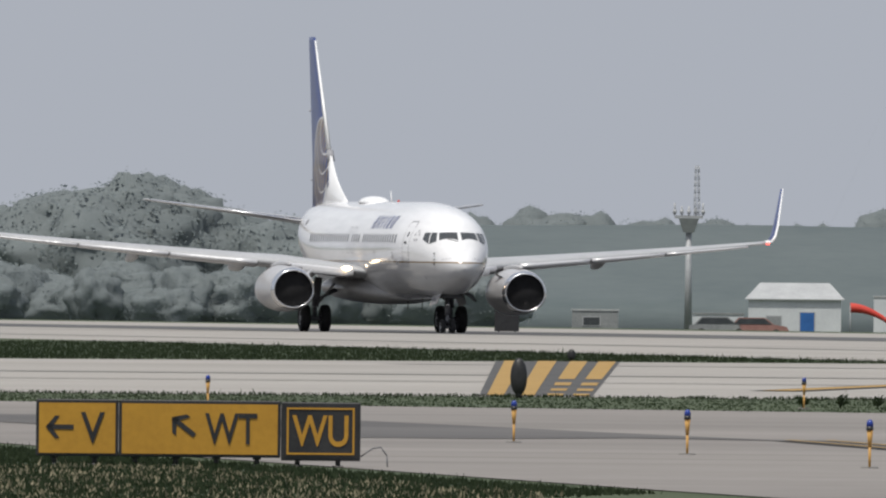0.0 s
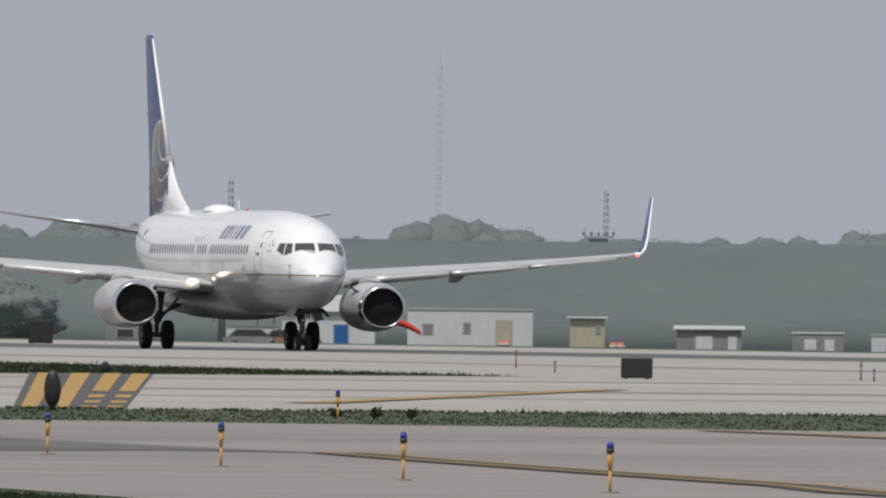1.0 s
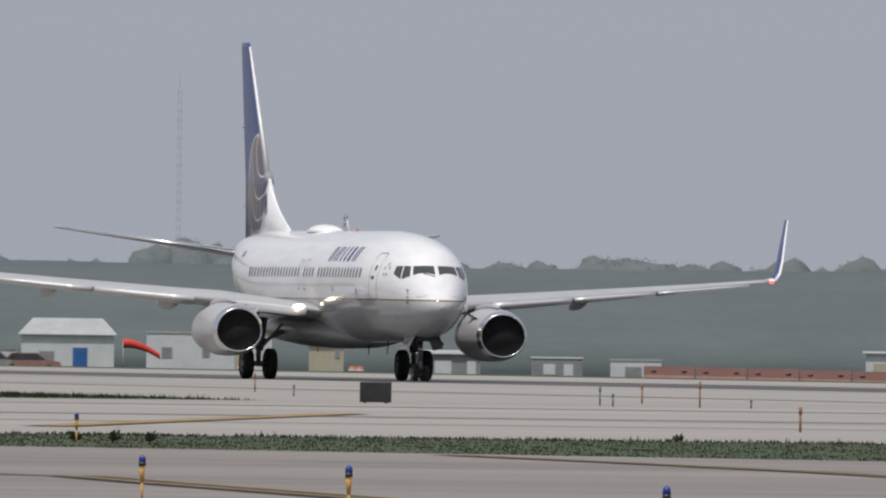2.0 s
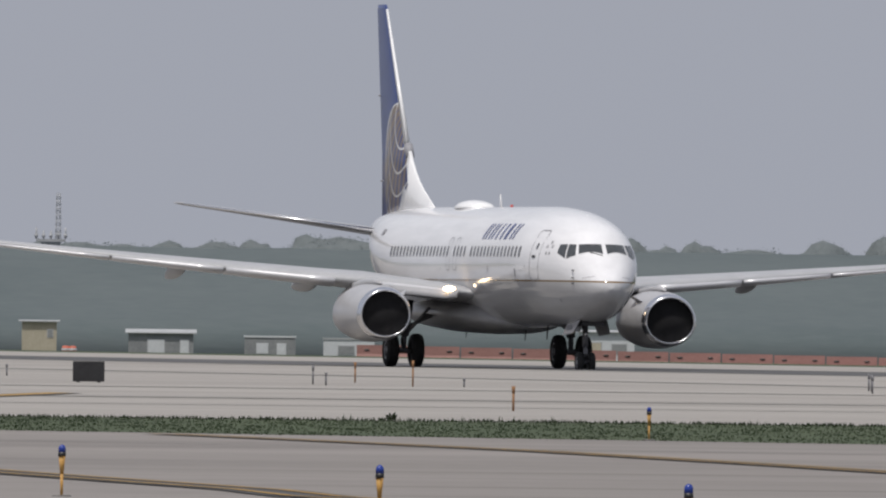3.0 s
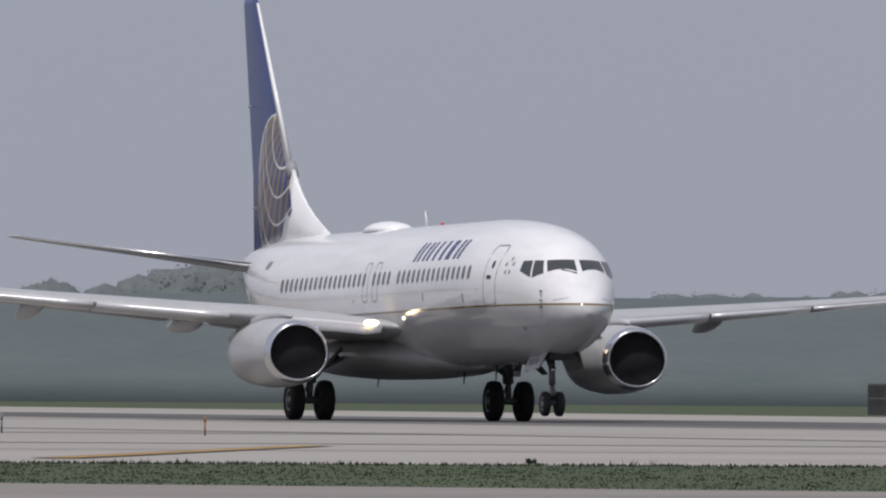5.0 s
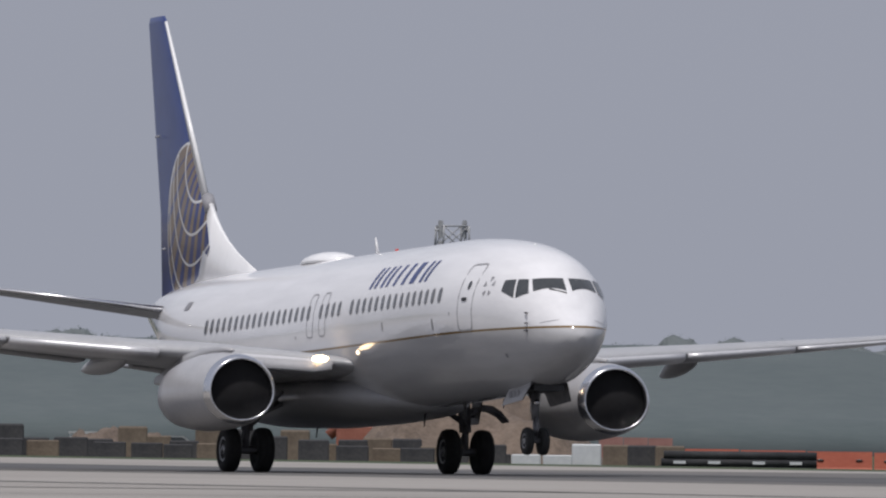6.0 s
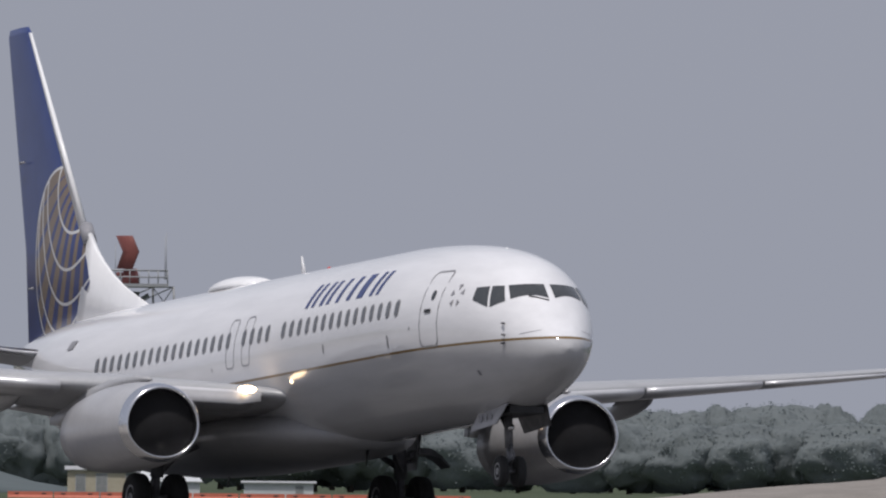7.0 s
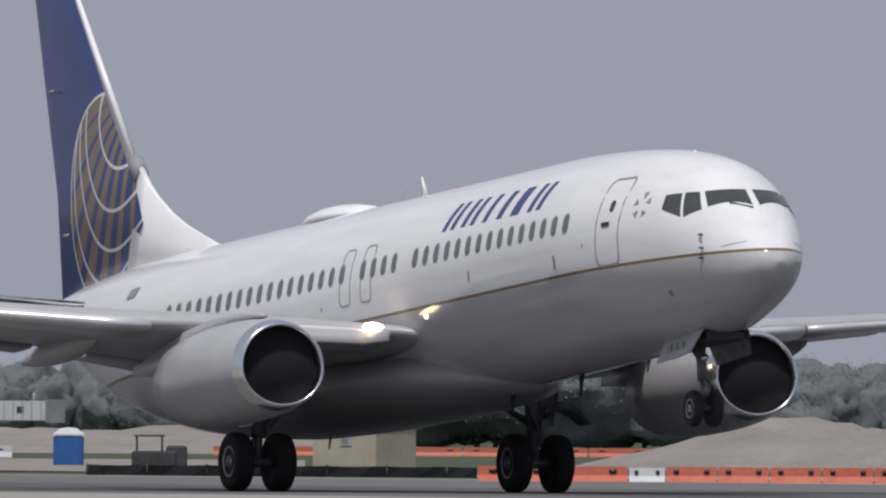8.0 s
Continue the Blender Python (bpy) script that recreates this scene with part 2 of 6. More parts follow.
def part(name, bm, material, parent=None, label="", smooth=True):
    ob = new(name, mesh_of(name, bm, material, smooth))
    ob.parent = parent
    if label:
        tagged(ob, label)
    return ob


def loft(rings, cap=True, closed=True):
    """Skin a row of rings of equal count."""
    bm = bmesh.new()
    vs = [[bm.verts.new(p) for p in r] for r in rings]
    n = len(rings[0])
    for a, b in zip(vs, vs[1:]):
        for i in range(n if closed else n - 1):
            j = (i + 1) % n
            bm.faces.new((a[i], a[j], b[j], b[i]))
    if cap:
        bm.faces.new(vs[0][::-1])
        bm.faces.new(vs[-1])
    return bm


def lerp_table(table, x):
    """Smooth (monotone cubic) reading of rows whose first number is x."""
    rows = np.array(table, float)
    xs = rows[:, 0]
    i = int(min(max(np.searchsorted(xs, x) - 1, 0), len(xs) - 2))
    h = xs[i + 1] - xs[i]
    u = min(max((x - xs[i]) / h, 0), 1)
    out = []
    for k in range(1, rows.shape[1]):
        y = rows[:, k]
        d = np.diff(y) / np.diff(xs)

        def slope(j):
            if j == 0:
                return d[0]
            if j == len(xs) - 1:
                return d[-1]
            return 0 if d[j - 1] * d[j] <= 0 else 2 * d[j - 1] * d[j] / (d[j - 1] + d[j])
        m0, m1 = slope(i) * h, slope(i + 1) * h
        out.append((2 * u**3 - 3 * u**2 + 1) * y[i] + (u**3 - 2 * u**2 + u) * m0 + (-2 * u**3 + 3 * u**2) * y[i + 1] + (u**3 - u**2) * m1)
    return out


def box(bm, x0, x1, y0, y1, z0, z1):
    r = bmesh.ops.create_cube(bm, size=1)
    m = Matrix.Translation(((x0 + x1) / 2, (y0 + y1) / 2, (z0 + z1) / 2)) @ Matrix.Diagonal((x1 - x0, y1 - y0, z1 - z0, 1))
    bmesh.ops.transform(bm, matrix=m, verts=r["verts"])
    return r["verts"]


def tube(bm, a, b, r1, r2=None, n=10):
    a, b = Vector(a), Vector(b)
    r = bmesh.ops.create_cone(bm, cap_ends=True, segments=n, radius1=r1, radius2=r1 if r2 is None else r2, depth=(b - a).length)
    m = Matrix.Translation((a + b) / 2) @ (b - a).to_track_quat("Z", "Y").to_matrix().to_4x4()
    bmesh.ops.transform(bm, matrix=m, verts=r["verts"])
    return r["verts"]


def lathe(profile, centre, axis="x", n=32, squash=None):
    """Rings round an axis; profile rows (along, radius)."""
    rings = []
    for a, r in profile:
        ring = []
        for i in range(n):
            t = 2 * math.pi * i / n
            u, v = r * math.cos(t), r * math.sin(t)
            if squash:
                u, v = squash(u, v)
            p = {"x": (a, u, v), "y": (u, a, v), "z": (u, v, a)}[axis]
            ring.append((p[0] + centre[0], p[1] + centre[1], p[2] + centre[2]))
        rings.append(ring)
    return rings



# ---- ground ----


def dip(y):
    """The field falls a little beyond the runway."""
    u = min(max((y - 235) / 190, 0), 1)
    return -1.6 * u * u * (3 - 2 * u)


def at(az, r):
    a = radians(az)
    return r * math.sin(a), r * math.cos(a)


def on(az, r, turn=0.0):
    """A pose on the ground at a bearing and range, its -y side towards the eye."""
    x, y = at(az, r)
    return pose(x, y, dip(y), 0, 0, -az + turn)


def patch(name, pts, z, material, label, category):
    bm = bmesh.new()
    top = [bm.verts.new((x, y, z)) for x, y in pts]
    bm.faces.new(top)
    ob = part(name, bm, material, smooth=False)
    return tagged(ob, label, category, kind="structure")


def ribbon(bm, a, b, w, z):
    a, b = Vector(a), Vector(b)
    d = (b - a).normalized()
    n = Vector((-d.y, d.x)) * w / 2
    bm.faces.new([bm.verts.new((p.x, p.y, z)) for p in (a + n, b + n, b - n, a - n)])


def ground():
    xs = [-4600, 3000]
    ys = [-3000, 0, 150, 235] + [235 + 190 * k / 12 for k in range(1, 13)] + [600, 1200, 2500, 4600]
    bm = bmesh.new()
    rows = [[bm.verts.new((x, y, dip(y))) for x in xs] for y in ys]
    for a, b in zip(rows, rows[1:]):
        bm.faces.new((a[0], a[1], b[1], b[0]))
    tagged(part("ground", bm, M_GRASS), "mown green airfield grass reaching to the horizon", "ground", kind="structure")
    patch("runway", [(-2600, 150), (1500, 150), (1500, 234), (-2600, 234)], 0.008, M_CONC, "pale worn concrete runway with darker shoulders", "runway")
    patch("runway_centre", [(-2600, 186), (1500, 186), (1500, 205), (-2600, 205)], 0.016, M_DARK, "dark rubber-stained centre strip of the runway", "runway")
    patch("runway_asphalt", [(-700, 179), (1500, 179), (1500, 231), (-700, 231)], 0.012, M_PATCH, "dark worn asphalt stretch of the runway", "runway")
    patch("apron", [(-606, 121), (-573, 91), (-530, 40), (-374, 40), (-376, 63), (-385, 125), (-390, 150), (-900, 150), (-1300, 150), (-797, 134)], 0.008, M_CONC, "pale worn concrete crossing taxiway", "taxiway")
    patch("taxiway", [(-372, 20), (-345, 55), (-302, 86), (-270, 110), (-60, 110), (-60, 28), (-193, 36), (-250, 40)], 0.008, M_TAXI, "brownish grey concrete taxiway with cracks", "taxiway")
    patch("asphalt_patch", [(-306, 47.5), (-262, 44.6), (-261, 47), (-265, 49.2), (-262, 50.2), (-276, 50.9), (-290, 51.7), (-306, 52.4)], 0.013, M_WORN, "dark asphalt repair across the taxiway", "taxiway")
    # dark strips over the slabs, widened to read as thin lines from the camera
    for (a, b, w) in (((-478, 50), (-486, 150), 4.0), ((-556, 98), (-560, 150), 4.0), ((-438, 50), (-446, 150), 1.2), ((-395, 150), (-1500, 151), 2.0)):
        bm = bmesh.new()
        ribbon(bm, a, b, w, 0.014)
        tagged(part("pavement_strip", bm, M_SEAM, smooth=False), "dark strip over the concrete, widened to fit the camera's view", "pavement joint", kind="structure")
    for (a, b, w) in (((-300, 60), (-262, 92), 0.35),):
        bm = bmesh.new()
        ribbon(bm, a, b, w, 0.014)
        tagged(part("pavement_strip", bm, M_SEAM, smooth=False), "thin cracked joint in the taxiway", "pavement joint", kind="structure")


def marking(name, lines, bed, label):
    """Painted lines on a dark bed, each line one piece."""
    root = new(name)
    tagged(root, label, "pavement marking", kind="structure")
    bm = bmesh.new()
    for a, b, w in bed:
        ribbon(bm, a, b, w, 0.018)
    part("bed", bm, M_MARKBED, root, smooth=False)
    for a, b, w in lines:
        bm = bmesh.new()
        ribbon(bm, a, b, w, 0.024)
        part("stripe", bm, M_MARK, root, smooth=False)


def run_of(points, offset, w):
    """Straight pieces from point to point, set off to one side."""
    return [((a[0], a[1] + offset), (b[0], b[1] + offset), w) for a, b in zip(points, points[1:])]


def markings():
    lead = [(-262, 50.4), (-250, 49.0), (-234, 47.3), (-216, 45.5), (-208.6, 44.4), (-202, 43.9), (-189, 43.0)]
    centre = [(-322, 66.6), (-308, 65.6), (-288, 63.9), (-266, 61.3), (-246, 58.8), (-230, 56.4), (-212, 53.7), (-190, 50.2)]
    marking("lead_in_line", run_of(lead, -0.2, 0.09) + run_of(lead, 0.2, 0.09), run_of(lead, 0, 0.72), "twin worn yellow taxi lines on a dark band")
    marking("centre_line", run_of(centre, -0.16, 0.09) + run_of(centre, 0.16, 0.09), run_of(centre, 0, 0.55), "worn yellow taxiway centre line on a dark band")
    marking("turn_line", [((-408, 78), (-500, 101.4), 0.5)], [((-408, 78), (-500, 101.4), 0.9)], "yellow turn line on pale concrete")
    marking("turn_line", [((-398, 100.5), (-470, 123.5), 0.5)], [((-398, 100.5), (-470, 123.5), 0.9)], "yellow turn line on pale concrete")
    # hold-short bars: two solid, two dashed, on a black bed
    near, far = [(-379, 68.07), (-379, 69.73)], [(-592, 106.7), (-592, 109.55)]

    def across(u, v):
        a = Vector(near[0]).lerp(Vector(near[1]), u)
        b = Vector(far[0]).lerp(Vector(far[1]), u)
        return a.lerp(b, v)
    root = new("hold_short_bars")
    tagged(root, "yellow hold-short bars painted on a black bed", "pavement marking", kind="structure")
    bm = bmesh.new()
    bm.faces.new([bm.verts.new((*across(u, v), 0.018)) for u, v in ((0, 0), (1, 0), (1, 1), (0, 1))])
    part("bed", bm, M_MARKBED, root, smooth=False)

    def bar(u0, u1, v0, v1):
        bm = bmesh.new()
        bm.faces.new([bm.verts.new((*across(u, v), 0.025)) for u, v in ((u0, v0), (u1, v0), (u1, v1), (u0, v1))])
        part("bar", bm, M_MARK, root, smooth=False)
    bar(0.07, 0.22, 0, 1)
    bar(0.34, 0.49, 0, 1)
    for u0, u1 in ((0.60, 0.74), (0.83, 0.97)):
        for v0, v1 in ((0.0, 0.035), (0.09, 0.14), (0.21, 0.28), (0.37, 1.0)):
            bar(u0, u1, v0, v1)


ground()
markings()


def grass_strip(name, pts_fn, count, h0, h1, label, seed, mat=None):
    """Upright blades in tufts over a strip; too many to count."""
    rnd = random.Random(seed)
    verts, faces = [], []
    for i in range(count):
        x, y = pts_fn(rnd)
        h = rnd.uniform(h0, h1) * (1.8 if rnd.random() < 0.03 else 1)
        for k in range(3):
            a = rnd.uniform(0, 6.28)
            w = 0.008 + 0.012 * rnd.random()
            ox, oy = rnd.uniform(-0.15, 0.15), rnd.uniform(-0.15, 0.15)
            lx, ly = rnd.uniform(-0.5, 0.5) * h, rnd.uniform(-0.5, 0.5) * h
            b = len(verts)
            verts += [(x + ox - w * math.cos(a), y + oy - w * math.sin(a), 0), (x + ox + w * math.cos(a), y + oy + w * math.sin(a), 0), (x + ox + lx, y + oy + ly, h)]
            faces.append((b, b + 1, b + 2))
    me = bpy.data.meshes.new(name)
    me.from_pydata(verts, [], faces)
    me.materials.append(mat or M_BLADE)
    tagged(new(name, me), label, "grass", kind="stuff")


def between(a0, a1, b0, b1):
    def f(r):
        u, v = r.random(), r.random()
        p = Vector(a0).lerp(Vector(a1), u)
        q = Vector(b0).lerp(Vector(b1), u)
        return p.lerp(q, v)
    return f


grass_strip("grass_strip", between((-347, 52), (-300, 87), (-376, 58), (-384, 123)), 12000, 0.010, 0.022, "uneven green grass strip between taxiways", 1)
grass_strip("grass_strip", between((-375, 58), (-383, 123), (-377, 58), (-385, 123)), 2500, 0.025, 0.06, "ragged weeds along the grass strip's edge", 2)
grass_strip("grass_wedge", between((-606, 121), (-800, 133), (-574, 91), (-700, 88)), 16000, 0.04, 0.10, "long green grass wedge beside the taxiway", 3)
grass_strip("verge_grass", between((-252, 39.5), (-190, 35.4), (-252, 30), (-150, 22)), 26000, 0.015, 0.045, "short green verge grass by the sign", 4)
grass_strip("verge_dry_grass", between((-215, 36), (-185, 34), (-215, 30), (-150, 22)), 2500, 0.015, 0.05, "dry straw-coloured grass in the verge", 5, M_SEED)


def weed(x, y, h, seed):
    rnd = random.Random(seed)
    root = new("weed")
    bm = bmesh.new()
    for k in range(9):
        a = rnd.uniform(0, 6.28)
        d = Vector((math.cos(a) * rnd.uniform(0.1, 0.5), math.sin(a) * rnd.uniform(0.1, 0.5), 1)) * h * rnd.uniform(0.5, 1)
        tube(bm, (0, 0, 0), d, 0.008, 0.003, 4)
        for j in range(5):
            p = d * rnd.uniform(0.3, 1)
            q = p + Vector((rnd.uniform(-0.08, 0.08), rnd.uniform(-0.08, 0.08), rnd.uniform(0, 0.05)))
            bm.faces.new([bm.verts.new(v) for v in (p, q, q + Vector((0.02, 0.01, 0.03)))])
    part("stems", bm, M_BLADE, root, smooth=False)
    root.matrix_basis = pose(x, y, 0)
    tagged(root, "leafy green weed growing by the pavement", "weed", "pavement weeds")


for i, (x, y, h) in enumerate(((-346, 66.5, 0.16), (-347, 67.2, 0.2), (-348, 67.9, 0.14), (-218, 33.4, 0.2), (-380, 82, 0.07), (-382, 95, 0.08), (-383, 104, 0.07))):
    weed(x, y, h, i)

# ---- lights, signs and markers on the field ----


def edge_light(m, h=0.42, lens=None, label="yellow taxiway edge light with a blue lens"):
    root = new("edge_light")
    bm = bmesh.new()
    tube(bm, (0, 0, 0), (0, 0, h * 0.45), 0.011, 0.013)
    tube(bm, (0, 0, h * 0.45), (0, 0, h * 0.80), 0.015, 0.028)
    part("stem", bm, M_POST, root)
    bm = bmesh.new()
    tube(bm, (0, 0, h * 0.78), (0, 0, h * 0.86), 0.032, 0.03, 14)
    part("collar", bm, M_BLACK, root)
    part("lens", loft(lathe([(h * 0.86, 0.030), (h * 0.94, 0.029), (h * 0.985, 0.018), (h, 0.004)], (0, 0, 0), "z", 14)), lens or M_LENS, root, "blue glass lens")
    bm = bmesh.new()
    tube(bm, (0, 0, 0), (0, 0, 0.02), 0.09, 0.07, 14)
    part("base_plate", bm, M_SEAM, root)
    root.matrix_basis = m
    return tagged(root, label, "edge light", "taxiway edge lights")


first = edge_light(pose(-255.3, 46.2, 0))
for x, y in ((-237.6, 44.6), (-220.2, 42.9), (-206.5, 41.9), (-182, 39.2), (-163.9, 37.3), (-342.8, 65.9), (-322.6, 72.9), (-312.4, 77.2), (-330, 55.8)):
    copy_thing(first, pose(x, y, 0))


def far_marker(x, y, h, mat, label):
    root = new("marker_post")
    bm = bmesh.new()
    tube(bm, (0, 0, 0), (0, 0, h * 0.75), 0.02, 0.022)
    part("stem", bm, mat, root)
    bm = bmesh.new()
    tube(bm, (0, 0, h * 0.72), (0, 0, h), 0.026, 0.034, 12)
    part("head", bm, mat, root)
    root.matrix_basis = pose(x, y, 0)
    tagged(root, label, "marker post", "runway side posts")


for x, y, h, c in ((-706.9, 140.8, 0.5, 1), (-654.7, 131.4, 0.3, 0), (-598, 127.2, 0.45, 0), (-590, 125.8, 0.3, 0), (-622.3, 133.4, 0.5, 1), (-589, 127.6, 0.6, 1), (-589.5, 128.9, 0.2, 0), (-427, 94.2, 0.42, 1), (-599.6, 140.7, 0.4, 0), (-590.8, 138.7, 0.4, 0), (-569.3, 142.5, 0.42, 0), (-541.3, 139.9, 0.4, 1), (-553.7, 138.6, 0.4, 0), (-575.8, 135.2, 0.4, 0)):
    far_marker(x, y, h, M_RUST if c else M_STRUT, "thin rusty yellow runway side post" if c else "small grey runway side lamp on a stem")


def text_on(parent, body, size, x, z, mat, squeeze=1.0):
    cu = bpy.data.curves.new("lettering", "FONT")
    cu.body = body
    cu.size = size
    cu.extrude = 0.004
    cu.offset = 0.012 * size
    ob = new("lettering_curve", cu)
    dg = bpy.context.evaluated_depsgraph_get()
    me = bpy.data.meshes.new_from_object(ob.evaluated_get(dg))
    bpy.data.objects.remove(ob)
    me.materials.clear()
    me.materials.append(mat)
    o = new("lettering", me)
    o.parent = parent
    o.matrix_basis = pose(x, -0.062, z, 90, 0, 0) @ Matrix.Diagonal((squeeze, 1, 1, 1))
    return o


def arrow(parent, x, z, size, turn, mat):
    bm = bmesh.new()
    for pts in ([(-0.5, -0.09), (0.5, -0.09), (0.5, 0.09), (-0.5, 0.09)], [(-0.55, 0.0), (-0.2, 0.42), (-0.02, 0.42), (-0.32, 0.0)], [(-0.55, 0.0), (-0.32, 0.0), (-0.02, -0.42), (-0.2, -0.42)]):
        a = [bm.verts.new((px * size, -0.064, pz * size)) for px, pz in pts]
        bm.faces.new(a)
    o = part("arrow", bm, mat, parent, smooth=False)
    o.matrix_basis = pose(x, 0, z, 0, turn, 0)


def sign_panel(root, x0, x1, z0, z1, face, rim=None):
    bm = bmesh.new()
    box(bm, x0, x1, -0.05, 0.05, z0, z1)
    bmesh.ops.bevel(bm, geom=bm.edges[:], offset=0.008, segments=1, affect="EDGES")
    p = part("housing", bm, M_BLACK, root, "black sign housing", smooth=False)
    bm = bmesh.new()
    box(bm, x0 + 0.025, x1 - 0.025, -0.058, -0.051, z0 + 0.025, z1 - 0.03)
    part("face", bm, face, p, smooth=False)
    return p


def sign_legs(root, xs, z):
    for x in xs:
        bm = bmesh.new()
        tube(bm, (x, 0, 0), (x, 0, z), 0.022)
        tube(bm, (x, 0, 0), (x, 0, 0.015), 0.05)
        box(bm, x - 0.035, x + 0.035, -0.04, 0.04, z - 0.04, z)
        part("leg", bm, M_BLACK, root)


def taxi_sign():
    root = new("guidance_sign")
    w = 2.68
    h0, h1 = 0.075, 0.545
    x = [-w / 2, -w / 2 + 0.68, -w / 2 + 2.02, w / 2]
    a = sign_panel(root, x[0], x[1], h0, h1, M_YELLOW)
    b = sign_panel(root, x[1] + 0.004, x[2], h0, h1, M_YELLOW)
    c = sign_panel(root, x[2] + 0.004, x[3], h0 - 0.02, h1 - 0.008, M_BLACK)
    arrow(a, x[0] + 0.20, 0.315, 0.22, 0, M_BLACK)
    text_on(a, "V", 0.36, x[0] + 0.375, 0.19, M_BLACK, 0.85)
    arrow(b, x[1] + 0.54, 0.325, 0.23, 38, M_BLACK)
    text_on(b, "WT", 0.36, x[1] + 0.72, 0.19, M_BLACK, 0.72)
    text_on(c, "WU", 0.36, x[2] + 0.10, 0.18, M_YELLOW, 0.75)
    bm = bmesh.new()
    for q in ((x[2] + 0.05, x[3] - 0.05, 0.105, 0.12), (x[2] + 0.05, x[3] - 0.05, 0.478, 0.493), (x[2] + 0.05, x[2] + 0.066, 0.12, 0.478), (x[3] - 0.066, x[3] - 0.05, 0.12, 0.478)):
        box(bm, q[0], q[1], -0.066, -0.0585, q[2], q[3])
    part("border", bm, M_YELLOW, c, smooth=False)
    sign_legs(root, [x[0] + 0.15 + 0.335 * k for k in range(8)], 0.1)
    bm = bmesh.new()
    pts = [(w / 2, 0.09), (w / 2 + 0.1, 0.16), (w / 2 + 0.17, 0.17), (w / 2 + 0.22, 0.10), (w / 2 + 0.225, 0.0)]
    for p, q in zip(pts, pts[1:]):
        tube(bm, (p[0], 0, p[1]), (q[0], 0, q[1]), 0.006, n=6)
    part("cable", bm, M_STRUT, root, "thin looped cable")
    root.matrix_basis = pose(-216.61, 36.55, 0, 0, 0, 80.4)
    tagged(root, "low yellow taxiway direction sign beside a black location panel", "airfield sign")


taxi_sign()


def side_sign(name, m, w, h, face, words, mat, label, lift=0.06, size=0.3, back=False):
    root = new(name)
    p = sign_panel(root, -w / 2, w / 2, lift, lift + h, face)
    if words:
        text_on(p, words, size, -w / 2 + 0.12 * w, lift + h * 0.2, mat, 0.9)
    sign_legs(root, (-w * 0.33, w * 0.33), lift + 0.02)
    root.matrix_basis = m
    tagged(root, label, "airfield sign")
    return root


eleven = side_sign("runway_direction_sign", on(-76.18, 581), 0.86, 0.40, M_YELLOW, "", M_BLACK, "small yellow sign with an arrow and the number 11", 0.03)
pan = [c for c in eleven.children if c.name.startswith("housing")][0]
arrow(pan, -0.18, 0.17, 0.24, 0, M_BLACK)
text_on(pan, "11", 0.38, 0.08, 0.07, M_BLACK, 0.9)
dist = side_sign("distance_sign", on(-76.515, 858), 1.04, 0.76, M_BLACK, "", M_WHITE, "black runway distance sign with a white number 2", 0.05)
text_on([c for c in dist.children if c.name.startswith("housing")][0], "2", 0.78, -0.24, 0.14, M_WHITE, 0.95)
side_sign("distance_sign", on(-79.76, 1140), 1.05, 0.95, M_BLACK, "", M_WHITE, "dark runway distance sign seen from a far side", 0.05)
side_sign("marker_board", on(-78.475, 604), 0.72, 0.46, M_BLACK, "", M_WHITE, "plain black back of a low marker board", 0.03)
s2 = side_sign("guidance_sign", on(-76.40, 128), 1.8, 0.46, M_YELLOW, "", M_BLACK, "yellow taxiway sign low beside the pavement", 0.07)
side_sign("marker_board", on(-69.31, 262), 1.9, 0.62, M_BLACK, "", M_BLACK, "black back of a long guidance sign", 0.07)
edge_light(on(-69.233, 498), 0.36, M_PALE, "orange runway edge light with a clear white lens")


def guard_light():
    root = new("guard_light")
    part("hood", loft(lathe([(-0.06, 0.06), (-0.06, 0.2), (-0.02, 0.235), (0.06, 0.235), (0.10, 0.2), (0.10, 0.06)], (0, 0, 0.30), "y", 24, squash=lambda u, v: (u * 0.52, v * 1.15))), M_BLACK, root, "black oval hood")
    bm = bmesh.new()
    tube(bm, (0, 0, 0), (0, 0, 0.1), 0.05)
    part("stand", bm, M_BLACK, root)
    root.matrix_basis = on(-79.733, 380)
    tagged(root, "black oval guard light standing on pavement", "airfield light")


guard_light()
copy_thing(bpy.data.objects["guard_light"], on(-79.62, 610) @ Matrix.Diagonal((0.8, 0.8, 0.5, 1)))

# ---- the airliner (x forward, y to port, z up; built over the main wheels' contact point) ----
NOSE_X = 18.86
FUSE = [  # metres behind the nose, top, bottom, half width
    (0.0, 2.72, 2.68, 0.02), (0.12, 2.96, 2.45, 0.31), (0.5, 3.28, 2.19, 0.59), (1.0, 3.74, 1.99, 0.86), (1.5, 4.18, 1.85, 1.07),
    (2.0, 4.50, 1.74, 1.24), (2.5, 4.74, 1.65, 1.38), (3.0, 4.90, 1.57, 1.50), (4.0, 5.10, 1.50, 1.68), (5.0, 5.22, 1.47, 1.80), (6.5, 5.33, 1.45, 1.88),
    (8.5, 5.40, 1.43, 1.88), (12.0, 5.40, 1.39, 1.88), (22.5, 5.40, 1.38, 1.88), (25.0, 5.40, 1.46, 1.88), (28.0, 5.40, 1.80, 1.80), (31.0, 5.36, 2.42, 1.50), (33.0, 5.28, 3.10, 1.10), (34.2, 5.21, 3.60, 0.82),
    (36.0, 5.0, 4.22, 0.42), (36.9, 4.72, 4.60, 0.05)]


